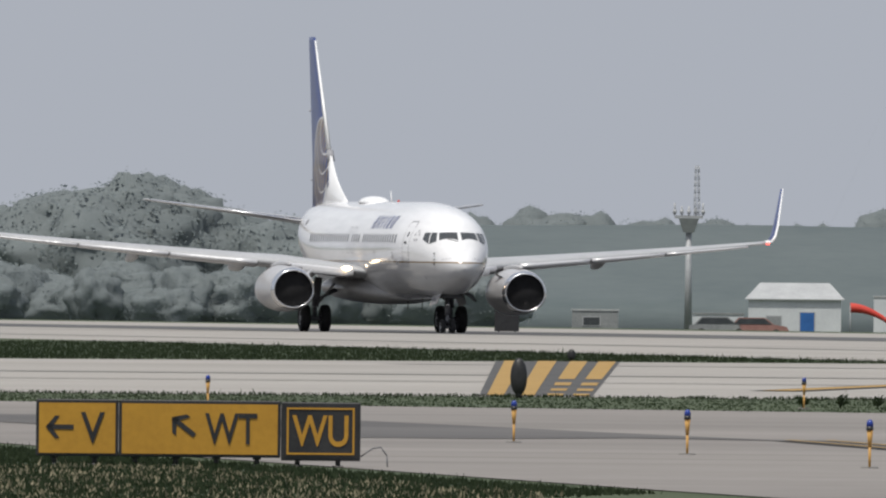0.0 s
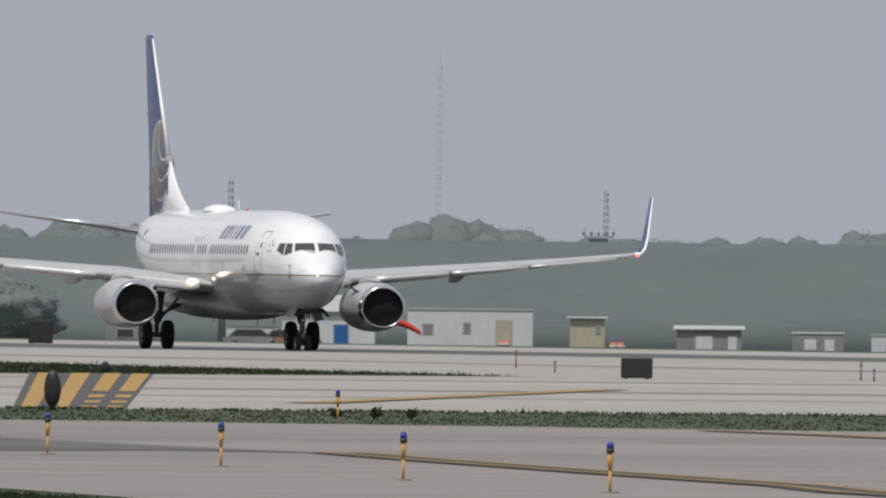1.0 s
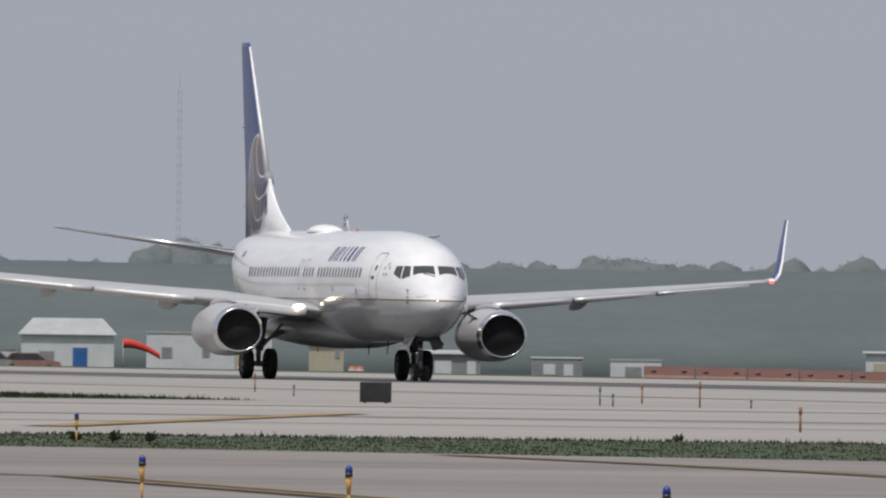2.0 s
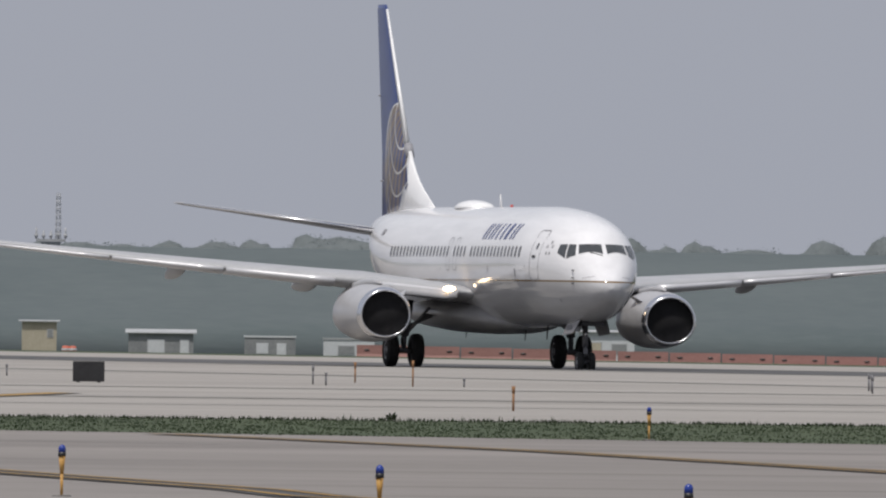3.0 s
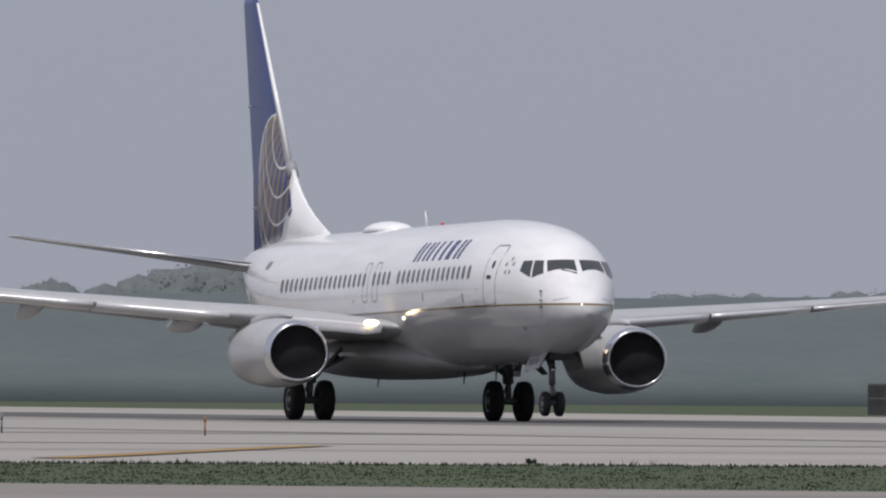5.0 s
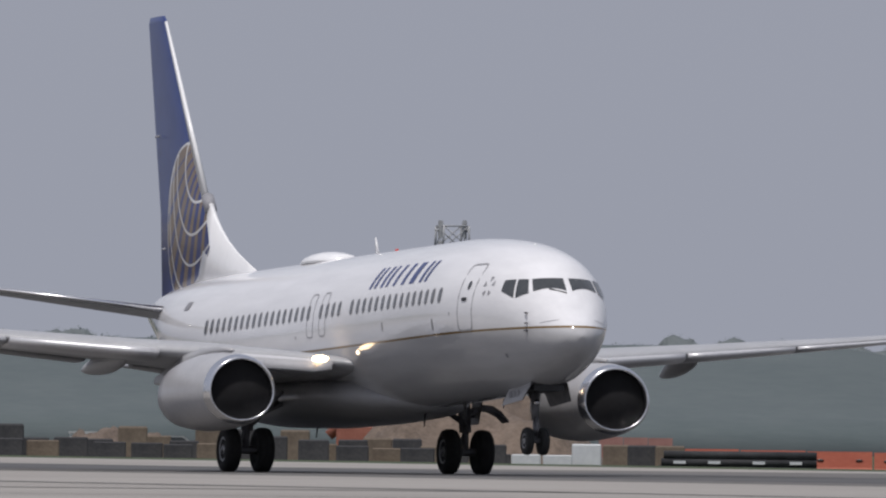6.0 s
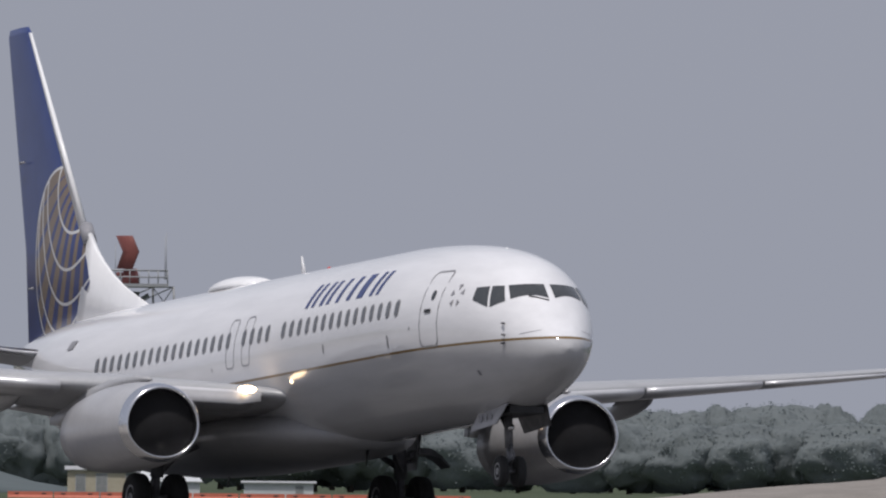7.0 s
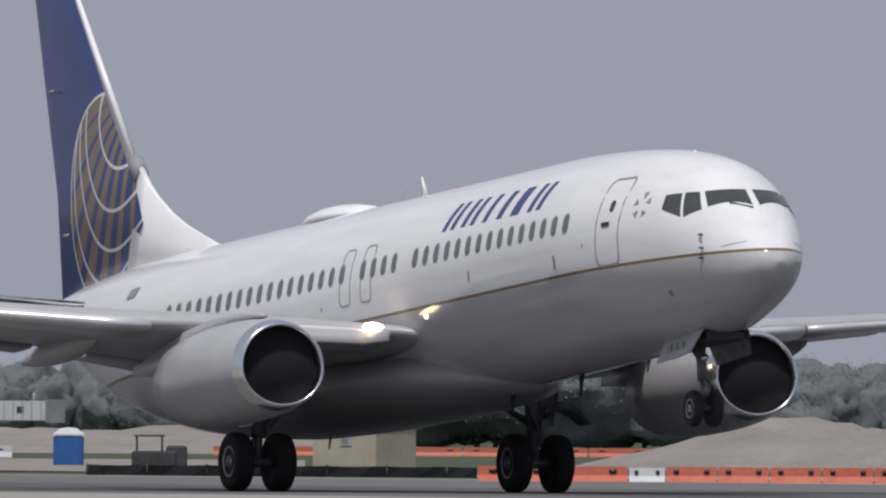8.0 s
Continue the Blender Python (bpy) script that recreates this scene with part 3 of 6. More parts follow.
def fuse_at(x, a, off=0.0):
    """The skin at x and angle a (0: starboard's widest, 90 on top, 180 port), off metres proud."""
    zt, zb, w = lerp_table(FUSE, NOSE_X - x)
    zm = zb + (zt - zb) * 0.53
    c, s = math.cos(a), math.sin(a)
    h = (zt - zm) if s > 0 else (zm - zb)
    return (x, -(w + off) * c, zm + (h + off) * s)


def skin(x, z, side=-1, off=0.01):
    """The skin's point at x and height z on one side."""
    zt, zb, w = lerp_table(FUSE, NOSE_X - x)
    zm = zb + (zt - zb) * 0.53
    h = (zt - zm) if z > zm else (zm - zb)
    s = max(-1.0, min(1.0, (z - zm) / h))
    c = math.sqrt(1 - s * s)
    return Vector((x, side * (w * c + off), z + off * s))


def airfoil(chord, thick, n=14, camber=0.02):
    """Closed section, x from the leading edge aft, z up; starts at the trailing edge over the top."""
    pts = []
    for i in range(2 * n):
        u = i / n
        c = 0.5 * (1 + math.cos(math.pi * u))
        t = 5 * thick * (0.2969 * math.sqrt(c) - 0.126 * c - 0.3516 * c * c + 0.2843 * c**3 - 0.1015 * c**4)
        m = camber * (1 - (2 * c - 1)**2)
        pts.append((c * chord, (m + (t if u < 1 else -t)) * chord))
    return pts


def plane_part(name, bm, material, parent, label="", smooth=True):
    bmesh.ops.translate(bm, verts=bm.verts[:], vec=(0, 0, -AXLE))
    return part(name, bm, material, parent, label, smooth)


WING = [(0.5, 5.6, 9.6, 2.36, 0.06), (1.9, 5.1, 9.2, 2.53, 0.06), (3.0, 3.8, 7.9, 2.67, 0.07), (4.4, 2.3, 6.5, 2.78, 0.095), (5.6, 1.1, 5.3, 2.88, 0.10), (10, -1.4, 3.75, 3.26, 0.10), (14, -3.55, 2.5, 3.63, 0.09),
        (16.6, -4.9, 1.75, 3.89, 0.078), (17.1, -5.2, 1.6, 3.94, 0.08)]
WINGLET = [(17.1, 3.94, -5.2, 1.6, 8), (17.38, 4.01, -5.45, 1.45, 35), (17.58, 4.25, -5.7, 1.3, 62), (17.73, 4.7, -6.0, 1.15, 75), (18.08, 6.22, -6.95, 0.55, 80)]


def wing_row(y):
    for a, b in zip(WING, WING[1:]):
        if a[0] <= y <= b[0]:
            u = (y - a[0]) / (b[0] - a[0])
            return [p + (q - p) * u for p, q in zip(a, b)]


def section(side, y, lx, chord, z, th, grow=0.0, keep=None):
    pts = airfoil(chord, th, camber=0.02 * min(1, max(0.1, (y - 2) / 3)))
    if keep:
        pts = [p for p in pts if p[0] <= keep * chord]
    return [(lx - cx + grow, side * y, z + cz * (1 + 3 * grow) - cx * 0.012 * (1 - y / 17.2)) for cx, cz in pts]


def strip_on_skin(points, width, side=-1, off=0.006, closed=True):
    """A thin line drawn along points (x, z) of the fuselage side."""
    bm = bmesh.new()
    pts = list(points)
    if closed:
        pts = pts + pts[:2]
    prev = None
    for (x0, z0), (x1, z1) in zip(pts, pts[1:]):
        d = Vector((x1 - x0, z1 - z0))
        if d.length < 1e-6:
            continue
        nrm = Vector((-d.y, d.x)).normalized() * width / 2
        quad = []
        for k in range(5):
            u = k / 4
            x, z = x0 + d.x * u, z0 + d.y * u
            quad.append((bm.verts.new(skin(x + nrm.x, z + nrm.y, side, off)), bm.verts.new(skin(x - nrm.x, z - nrm.y, side, off))))
        for a, b in zip(quad, quad[1:]):
            bm.faces.new((a[0], b[0], b[1], a[1]))
    return bm


def patch_on_skin(corners, side=-1, off=0.008, n=5):
    """A curved panel between four corners (x, z)."""
    bm = bmesh.new()
    (ax, az), (bx, bz), (cx, cz), (dx, dz) = corners
    grid = []
    for i in range(n):
        u = i / (n - 1)
        row = []
        for j in range(n):
            v = j / (n - 1)
            x = (ax * (1 - u) + bx * u) * (1 - v) + (dx * (1 - u) + cx * u) * v
            z = (az * (1 - u) + bz * u) * (1 - v) + (dz * (1 - u) + cz * u) * v
            row.append(bm.verts.new(skin(x, z, side, off)))
        grid.append(row)
    for r, s in zip(grid, grid[1:]):
        for i in range(n - 1):
            bm.faces.new((r[i], r[i + 1], s[i + 1], s[i]))
    return bm


def patch_by_angle(corners, mirror=1, off=0.012, n=7, sag=0.0):
    """A pane between four corners (x, angle), laid on the skin; sag draws its upper edge forward."""
    c = [Vector(fuse_at(x, radians(a))) for x, a in corners]
    bm = bmesh.new()
    grid = []
    for i in range(n + 1):
        row = []
        for k in range(n + 1):
            u, v = i / n, k / n
            p = c[0].lerp(c[1], u).lerp(c[3].lerp(c[2], u), v)
            p.x += sag * 4 * u * (1 - u) * (1 - v)
            zt, zb, w = lerp_table(FUSE, NOSE_X - p.x)
            zm = zb + (zt - zb) * 0.53
            a = math.atan2((p.z - zm) / (zt - zm), -p.y / w)
            q = fuse_at(p.x, a, off)
            row.append(bm.verts.new((q[0], q[1] * mirror, q[2])))
        grid.append(row)
    for a, b in zip(grid, grid[1:]):
        for k in range(n):
            f = (a[k], a[k + 1], b[k + 1], b[k])
            bm.faces.new(f if mirror < 0 else f[::-1])
    return bm


def rounded(x0, x1, z0, z1, r, n=4):
    out = []
    for cx, cz, a0 in ((x1 - r, z1 - r, 0), (x0 + r, z1 - r, 90), (x0 + r, z0 + r, 180), (x1 - r, z0 + r, 270)):
        for k in range(n + 1):
            a = radians(a0 + 90 * k / n)
            out.append((cx + r * math.cos(a), cz + r * math.sin(a)))
    return out


def fill_on_skin(outline, side=-1, off=0.008):
    bm = bmesh.new()
    cx = sum(p[0] for p in outline) / len(outline)
    cz = sum(p[1] for p in outline) / len(outline)
    c = bm.verts.new(skin(cx, cz, side, off))
    vs = [bm.verts.new(skin(x, z, side, off)) for x, z in outline]
    for a, b in zip(vs, vs[1:] + vs[:1]):
        bm.faces.new((c, a, b))
    return bm


def wheel(root, centre, r, w, name, rim_out):
    """A tyre with rounded shoulders, a rim dished on both faces as its sub-part."""
    h = w / 2
    prof = [(-h * 0.75, r * 0.52), (-h, r * 0.66), (-h * 0.98, r * 0.82), (-h * 0.8, r * 0.94), (-h * 0.45, r * 0.995), (-h * 0.4, r * 0.98), (-h * 0.34, r), (0, r), (h * 0.34, r), (h * 0.4, r * 0.98), (h * 0.45, r * 0.995),
            (h * 0.8, r * 0.94), (h * 0.98, r * 0.82), (h, r * 0.66), (h * 0.75, r * 0.52)]
    tyre = plane_part(name, loft(lathe(prof, centre, "y", 28)), M_TYRE, root, "black rubber tyre")
    k = 1 if rim_out > 0 else -1
    rimp = [(k * h * 0.2, r * 0.03), (k * h * 0.86, r * 0.12), (k * h * 0.86, r * 0.2), (k * h * 0.4, r * 0.24), (k * h * 0.4, r * 0.4), (k * h * 0.8, r * 0.47), (k * h * 0.83, r * 0.54), (k * h * 0.6, r * 0.55)]
    plane_part("rim", loft(lathe(rimp, centre, "y", 20), cap=False), M_RIM, tyre, "pale grey wheel rim")
    return tyre


def engine(root, side):
    cy, cz, front = side * 4.83, 1.70, 6.26

    def flat(u, v):
        return (u, v if v > 0 else v * 0.87)
    prof = [(front - 0.30, 0.925), (front - 0.7, 0.975), (front - 1.3, 1.015), (front - 2.0, 1.03), (front - 2.9, 1.02), (front - 3.7, 0.96), (front - 4.4, 0.88), (front - 4.42, 0.8), (front - 4.0, 0.78)]
    nac = plane_part("engine_nacelle", loft(lathe(prof, (0, cy, cz), squash=flat, n=40), cap=False), M_NAC, root)
    lip = [(front - 0.5, 0.755), (front - 0.25, 0.755), (front - 0.1, 0.765), (front - 0.02, 0.79), (front, 0.815), (front - 0.02, 0.845), (front - 0.1, 0.88), (front - 0.2, 0.907), (front - 0.30, 0.927)]
    plane_part("intake_lip", loft(lathe(lip, (0, cy, cz), squash=flat, n=40), cap=False), M_METAL, nac, "polished bare metal intake lip")
    plane_part("intake_duct", loft(lathe([(front - 0.22, 0.753), (front - 0.9, 0.757), (front - 1.25, 0.757), (front - 1.3, 0.1)], (0, cy, cz), n=32), cap=True), M_INTAKE, nac, "intake duct, blackened for its inner shade")
    fan = bmesh.new()
    for k in range(24):
        a = 2 * math.pi * k / 24
        q = []
        for r, tw, half in ((0.2, 0.5, 0.03), (0.745, 1.0, 0.085)):
            for s in (-1, 1):
                b = a + s * half / r
                q.append(fan.verts.new((front - 1.1 + 0.06 * s * tw, cy + r * math.cos(b), cz + r * math.sin(b))))
        fan.faces.new((q[0], q[1], q[3], q[2]))
    plane_part("fan", fan, M_FAN, nac, "fan blades, blackened for the duct's shade", smooth=False)
    plane_part("spinner", loft(lathe([(front - 1.12, 0.21), (front - 0.98, 0.19), (front - 0.82, 0.12), (front - 0.72, 0.02)], (0, cy, cz), n=20)), M_STRUT, nac, "grey spinner with a pale swirl")
    core = [(front - 4.1, 0.62), (front - 4.6, 0.52), (front - 5.2, 0.40), (front - 5.22, 0.34), (front - 5.0, 0.33)]
    plane_part("exhaust_nozzle", loft(lathe(core, (0, cy, cz), n=28), cap=True), M_STRUT, nac, "dark metal exhaust nozzle")
    py = []
    for x, z0, z1, w in ((front - 0.9, 2.72, 2.76, 0.06), (front - 1.8, 2.7, 2.86, 0.17), (front - 3.2, 2.6, 2.86, 0.2), (front - 4.6, 2.2, 2.75, 0.2), (front - 6.4, 2.05, 2.45, 0.16), (front - 7.6, 2.15, 2.3, 0.04)):
        py.append([(x, cy - w, z0), (x, cy - w * 0.8, z1), (x, cy, z1 + 0.03), (x, cy + w * 0.8, z1), (x, cy + w, z0)])
    plane_part("pylon", loft(py), M_NAC, root)
    for s in (-side,):
        bm = bmesh.new()
        pts = [(front - 0.9, 0.0), (front - 1.9, 0.0), (front - 1.85, 0.34), (front - 1.45, 0.30)]
        a = radians(40)
        for t in (-0.012, 0.012):
            bm.faces.new([bm.verts.new((x, cy + s * (1.0 + h) * math.cos(a) + t, cz + (1.0 + h) * math.sin(a))) for x, h in pts])
        plane_part("nacelle_strake", bm, M_NAC, nac, smooth=False)


sliding = {-1: [], 1: []}


def main_gear(root, side):
    y = side * 2.86
    bm = bmesh.new()
    tube(bm, (0, y, AXLE), (0.02, y - side * 0.02, 1.15), 0.085, n=14)
    tube(bm, (0.02, y - side * 0.02, 1.05), (0.1, y - side * 0.12, 2.25), 0.15, 0.17, n=14)
    tube(bm, (0, side * 2.25, AXLE), (0, side * 3.47, AXLE), 0.10, n=12)
    leg = plane_part("main_gear_leg", bm, M_STRUT, root, "dark steel main gear leg")
    bm = bmesh.new()
    tube(bm, (0.04, y - side * 0.1, 1.35), (0.1, side * 1.5, 1.95), 0.06)
    tube(bm, (0.3, y - side * 0.1, 1.2), (0.9, side * 2.2, 2.0), 0.05)
    plane_part("side_brace", bm, M_STRUT, leg)
    bm = bmesh.new()
    tube(bm, (-0.02, y, 0.62), (-0.32, y, 0.86), 0.045)
    tube(bm, (-0.32, y, 0.86), (-0.05, y, 1.16), 0.045)
    plane_part("torque_link", bm, M_STRUT, leg)
    bm = bmesh.new()
    for t in (0, 0.035):
        bm.faces.new([bm.verts.new(p) for p in ((0.34, y + side * (0.20 + t), 1.25), (-0.32, y + side * (0.20 + t), 1.25), (-0.42, y + side * (0.30 + t), 2.1), (0.44, y + side * (0.30 + t), 2.1))])
    plane_part("gear_door", bm, M_WING, leg, "pale grey leg door", smooth=False)
    # curved bay door that hangs outboard of the leg, and its link
    rr = []
    for dy, z, t in ((0.12, 1.56, 0.05), (0.35, 1.68, 0.07), (0.62, 1.66, 0.07), (0.85, 1.54, 0.05), (1.05, 1.34, 0.02)):
        rr.append([(0.25, y + side * dy, z - t), (0.25, y + side * dy, z + t), (-0.35, y + side * dy, z + t), (-0.35, y + side * dy, z - t)])
    plane_part("bay_door", loft(rr), M_STRUT, leg, "dark curved bay door seen edge on", smooth=False)
    bm = bmesh.new()
    tube(bm, (0.0, y, 1.42), (0.0, y + side * 0.35, 1.5), 0.04)
    tube(bm, (0.02, y - side * 0.1, 1.3), (0.0, y - side * 0.85, 1.78), 0.065)
    plane_part("door_link", bm, M_STRUT, leg)
    for dy in (-0.43, 0.43):
        sliding[side].append(wheel(root, (0, y + dy, AXLE), AXLE, 0.40, "main_wheel", dy * 1.0))
    sliding[side].append(leg)


def nose_gear(root):
    x = 15.1
    bm = bmesh.new()
    tube(bm, (x, 0, 0.29), (x - 0.03, 0, 0.85), 0.06, n=12)
    tube(bm, (x - 0.03, 0, 0.8), (x - 0.12, 0, 1.7), 0.095, n=12)
    tube(bm, (x, -0.28, 0.29), (x, 0.28, 0.29), 0.06, n=10)
    tube(bm, (x - 0.08, 0, 1.15), (x - 0.75, 0, 1.65), 0.05)
    leg = plane_part("nose_gear_leg", bm, M_STRUT, root, "dark steel nose gear leg")
    bm = bmesh.new()
    tube(bm, (x + 0.05, 0, 0.42), (x + 0.28, 0, 0.62), 0.03)
    tube(bm, (x + 0.28, 0, 0.62), (x + 0.03, 0, 0.86), 0.03)
    plane_part("torque_link", bm, M_STRUT, leg)
    for s in (-1, 1):
        wheel(root, (x, s * 0.2, 0.28), 0.34, 0.2, "nose_wheel", s)
        bm = bmesh.new()
        for t in (0, 0.03):
            bm.faces.new([bm.verts.new(p) for p in ((x + 1.15, s * (0.42 + t), 1.68), (x - 0.75, s * (0.42 + t), 1.56), (x - 0.75, s * (0.60 + t), 1.16), (x + 0.9, s * (0.60 + t), 1.24))])
        plane_part("nose_gear_door", bm, M_NAC if s < 0 else M_STRUT, root, "pale grey bay door with dark marking bars" if s < 0 else "", smooth=False)
        if s < 0:
            bm = bmesh.new()
            for k in range(3):
                xx = x + 0.35 - 0.3 * k
                box(bm, xx - 0.1, xx + 0.1, -0.578, -0.566, 1.33, 1.49)
            plane_part("marking_bar", bm, M_LINE, root, smooth=False)
    # solid black block in place of the bay's inner shade
    bm = bmesh.new()
    box(bm, x - 0.7, x + 1.1, -0.38, 0.38, 1.48, 1.62)
    plane_part("bay_shade_block", bm, M_BLACK, root, "black block imitating the shade inside the nose gear bay", smooth=False)
    bm = bmesh.new()
    bmesh.ops.create_uvsphere(bm, u_segments=12, v_segments=8, radius=0.075, matrix=Matrix.Translation((x + 0.16, -0.02, 1.22)))
    plane_part("taxi_lamp", bm, M_METAL, leg, "small bright taxi lamp")


bending = {-1: [], 1: []}


def wing(root, side):
    rings = [section(side, *r) for r in WING]
    w = plane_part("wing", loft(rings), M_WING, root, "light grey swept wing")
    rows = []
    for y, z, lx, chord, lean in WINGLET:
        c, s = math.cos(radians(lean)), math.sin(radians(lean))
        rows.append([(lx - cx, side * (y - cz * s), z + cz * c) for cx, cz in airfoil(chord, 0.09)])
    tip = plane_part("winglet", loft(rows[1:]), M_BLUE if side > 0 else M_WHITE, root, "upswept winglet, blue inside")
    le = []
    for y, z, lx, chord, lean in WINGLET[1:]:
        c, s = math.cos(radians(lean)), math.sin(radians(lean))
        le.append([(lx - cx + 0.02, side * (y - cz * s * 1.15), z + cz * c * 1.15) for cx, cz in airfoil(chord, 0.09) if cx <= 0.16 * chord])
    plane_part("leading_edge", loft(le), M_WHITE, tip, "white leading edge")
    stub = plane_part("winglet_root", loft(rows[:2]), M_WHITE, root)
    bending[side].extend((w, tip, stub))
    # bright slats along the leading edge, one inboard of the engine and three outboard
    for y0, y1 in ((2.1, 4.3), (5.5, 8.8), (8.9, 12.3), (12.4, 16.2)):
        n = 5
        rr = []
        for k in range(n):
            y, lx, ch, z, th = wing_row(y0 + (y1 - y0) * k / (n - 1))
            rr.append([(a + 0.07, b, c - 0.065) for a, b, c in section(side, y, lx, ch, z, th, 0.006, 0.19)])
        plane_part("slat", loft(rr), M_SLAT, w, "pale metal leading-edge slat")
    rr = []
    for y in (2.15, 2.5, 3.2, 3.9):      # hinged panel below the inboard leading edge
        yy, lx, ch, z, th = wing_row(y)
        k = 0.55 if y < 2.3 else 1.0
        rr.append([(lx - 0.25, side * y, z - 0.20), (lx + 0.16, side * y, z - 0.12 - 0.20 * k), (lx + 0.20, side * y, z - 0.10 - 0.18 * k), (lx + 0.12, side * y, z - 0.04)])
    plane_part("leading_edge_flap", loft(rr), M_NAC, w, "pale hinged flap below the wing root")
    # trailing-edge flaps, part-way out
    for y0, y1 in ((2.3, 4.7), (5.9, 12.4)):
        rr = []
        for y in (y0, y1):
            yy, lx, ch, z, th = wing_row(y)
            fc = ch * 0.2
            dr = radians(1 if y0 < 4 else 4)
            rr.append([(lx - ch * 0.93 - cx * math.cos(dr), side * y, z - 0.02 - ch * 0.012 * (1 - y / 17.2) - cx * math.sin(dr) + cz) for cx, cz in airfoil(fc, 0.13, 8)])
        plane_part("flap", loft(rr), M_WING, w, "grey trailing-edge flap lowered a little")
    # flap-track fairings
    for y, tip in ((2.95, 2.34), (5.65, 2.6), (9.8, 2.82)):
        yy, lx, ch, z, th = wing_row(y)
        x0, x1, top = lx - ch * 0.42, lx - ch - 0.85, z - ch * 0.025
        rr = []
        for k in range(11):
            u = k / 10
            r = 0.25 * math.sin(math.pi * (0.03 + 0.95 * u ** 0.8)) ** 0.65
            cz = top + (tip - top) * u ** 1.6
            rr.append([(x0 + (x1 - x0) * u, side * y + r * 0.75 * math.cos(2 * math.pi * i / 14), cz + r * 1.15 * math.sin(2 * math.pi * i / 14)) for i in range(14)])
        plane_part("flap_track_fairing", loft(rr), M_WING, w, "grey pointed flap-track fairing")
    bm = bmesh.new()
    bmesh.ops.create_uvsphere(bm, u_segments=12, v_segments=8, radius=0.10, matrix=Matrix.Translation((-5.25, side * 17.15, 3.93)) @ Matrix.Diagonal((2.0, 0.8, 0.5, 1)))
    plane_part("position_lamp", bm, M_NAVRED if side > 0 else M_GLASSY, w, "lit red wingtip lamp" if side > 0 else "")
    bm = bmesh.new()
    yy, lx, ch, z, th = wing_row(2.35)
    bmesh.ops.create_uvsphere(bm, u_segments=14, v_segments=8, radius=0.115, matrix=Matrix.Translation((lx + 0.10, side * 2.35, z + 0.04)) @ Matrix.Diagonal((0.8, 1.9, 0.75, 1)))
    plane_part("landing_lamp", bm, M_LAMP, w, "lit warm landing lamp in the wing root")
    # added glow that imitates the landing lamp's reflection in the skin; no lamp
    bm = bmesh.new()
    bmesh.ops.create_uvsphere(bm, u_segments=12, v_segments=8, radius=0.05, matrix=Matrix.Translation(skin(5.9, 2.75, side, 0.0)))
    plane_part("lamp_glint", bm, M_GLINT, root, "small glow imitating the landing lamp's reflection on the fuselage")
    # stabiliser
    st = [(0.3, -12.5, 3.6, 4.45), (0.9, -12.9, 3.4, 4.55), (4.0, -14.75, 2.25, 4.97), (7.05, -16.55, 1.15, 5.36), (7.19, -16.8, 0.85, 5.38)]
    tp = plane_part("tailplane", loft([[(lx - cx, side * y, z + cz) for cx, cz in airfoil(ch, 0.085, camber=0.0)] for y, lx, ch, z in st]), M_WING, root, "grey tailplane")
    rr = []
    for y, lx, ch, z in st[1:4]:
        rr.append([(lx + 0.012 - cx, side * y, z + cz * 1.05) for cx, cz in airfoil(ch, 0.085, camber=0.0) if cx <= 0.09 * ch])
    plane_part("leading_edge", loft(rr), M_METAL, tp, "bright metal leading edge")


def fin(root):
    rows = [(4.9, -11.2, 6.1), (7.21, -13.08, 4.45), (12.15, -17.25, 1.6), (12.3, -17.45, 1.3)]

    def sec(lx, ch, z, keep=None, g=0.0):
        return [(lx - cx + g, cz * (1 + 2 * g), z) for cx, cz in airfoil(ch, 0.085, camber=0.0) if keep is None or cx <= keep * ch]
    f = plane_part("fin", loft([sec(lx, ch, z) for z, lx, ch in rows]), M_FIN, root, "deep blue fin with a gold disc and pale arcs")
    le = [(7.3, -13.15, 4.4), (9.7, -15.18, 3.02), (12.15, -17.25, 1.6)]
    plane_part("leading_edge", loft([sec(lx, ch, z, 0.055, 0.015) for z, lx, ch in le]), M_WHITE, f, "bright white leading edge")
    bm = bmesh.new()
    tube(bm, (-13.02, 0, 7.12), (-13.32, 0, 7.48), 0.16, n=12)
    plane_part("edge_joint", bm, M_LINE, f)
    # dorsal fairing
    prof = [(-8.6, 5.36), (-9.6, 5.66), (-10.6, 5.98), (-11.4, 6.30), (-12.1, 6.66), (-12.6, 6.98), (-13.02, 7.36)]
    rings = []
    for i, (x, z) in enumerate(prof):
        t = 0.05 + 0.17 * (i / 6) ** 0.8
        rings.append([(x, -t * 1.6, 5.15), (x, -t * 0.8, (z + 5.15) / 2), (x, -t * 0.3, z - 0.03), (x, 0, z), (x, t * 0.3, z - 0.03), (x, t * 0.8, (z + 5.15) / 2), (x, t * 1.6, 5.15)])
    plane_part("dorsal_fairing", loft(rings), M_WHITE, root, "white dorsal fairing at the fin's foot")
    bm = bmesh.new()
    for z in (6.3, 9.2):
        lx = -16.55 - (z - 6.3) * 0.24
        tube(bm, (lx, -0.16, z), (lx - 0.25, -0.16, z), 0.03)
    plane_part("rudder_hinge_cap", bm, M_LINE, f)


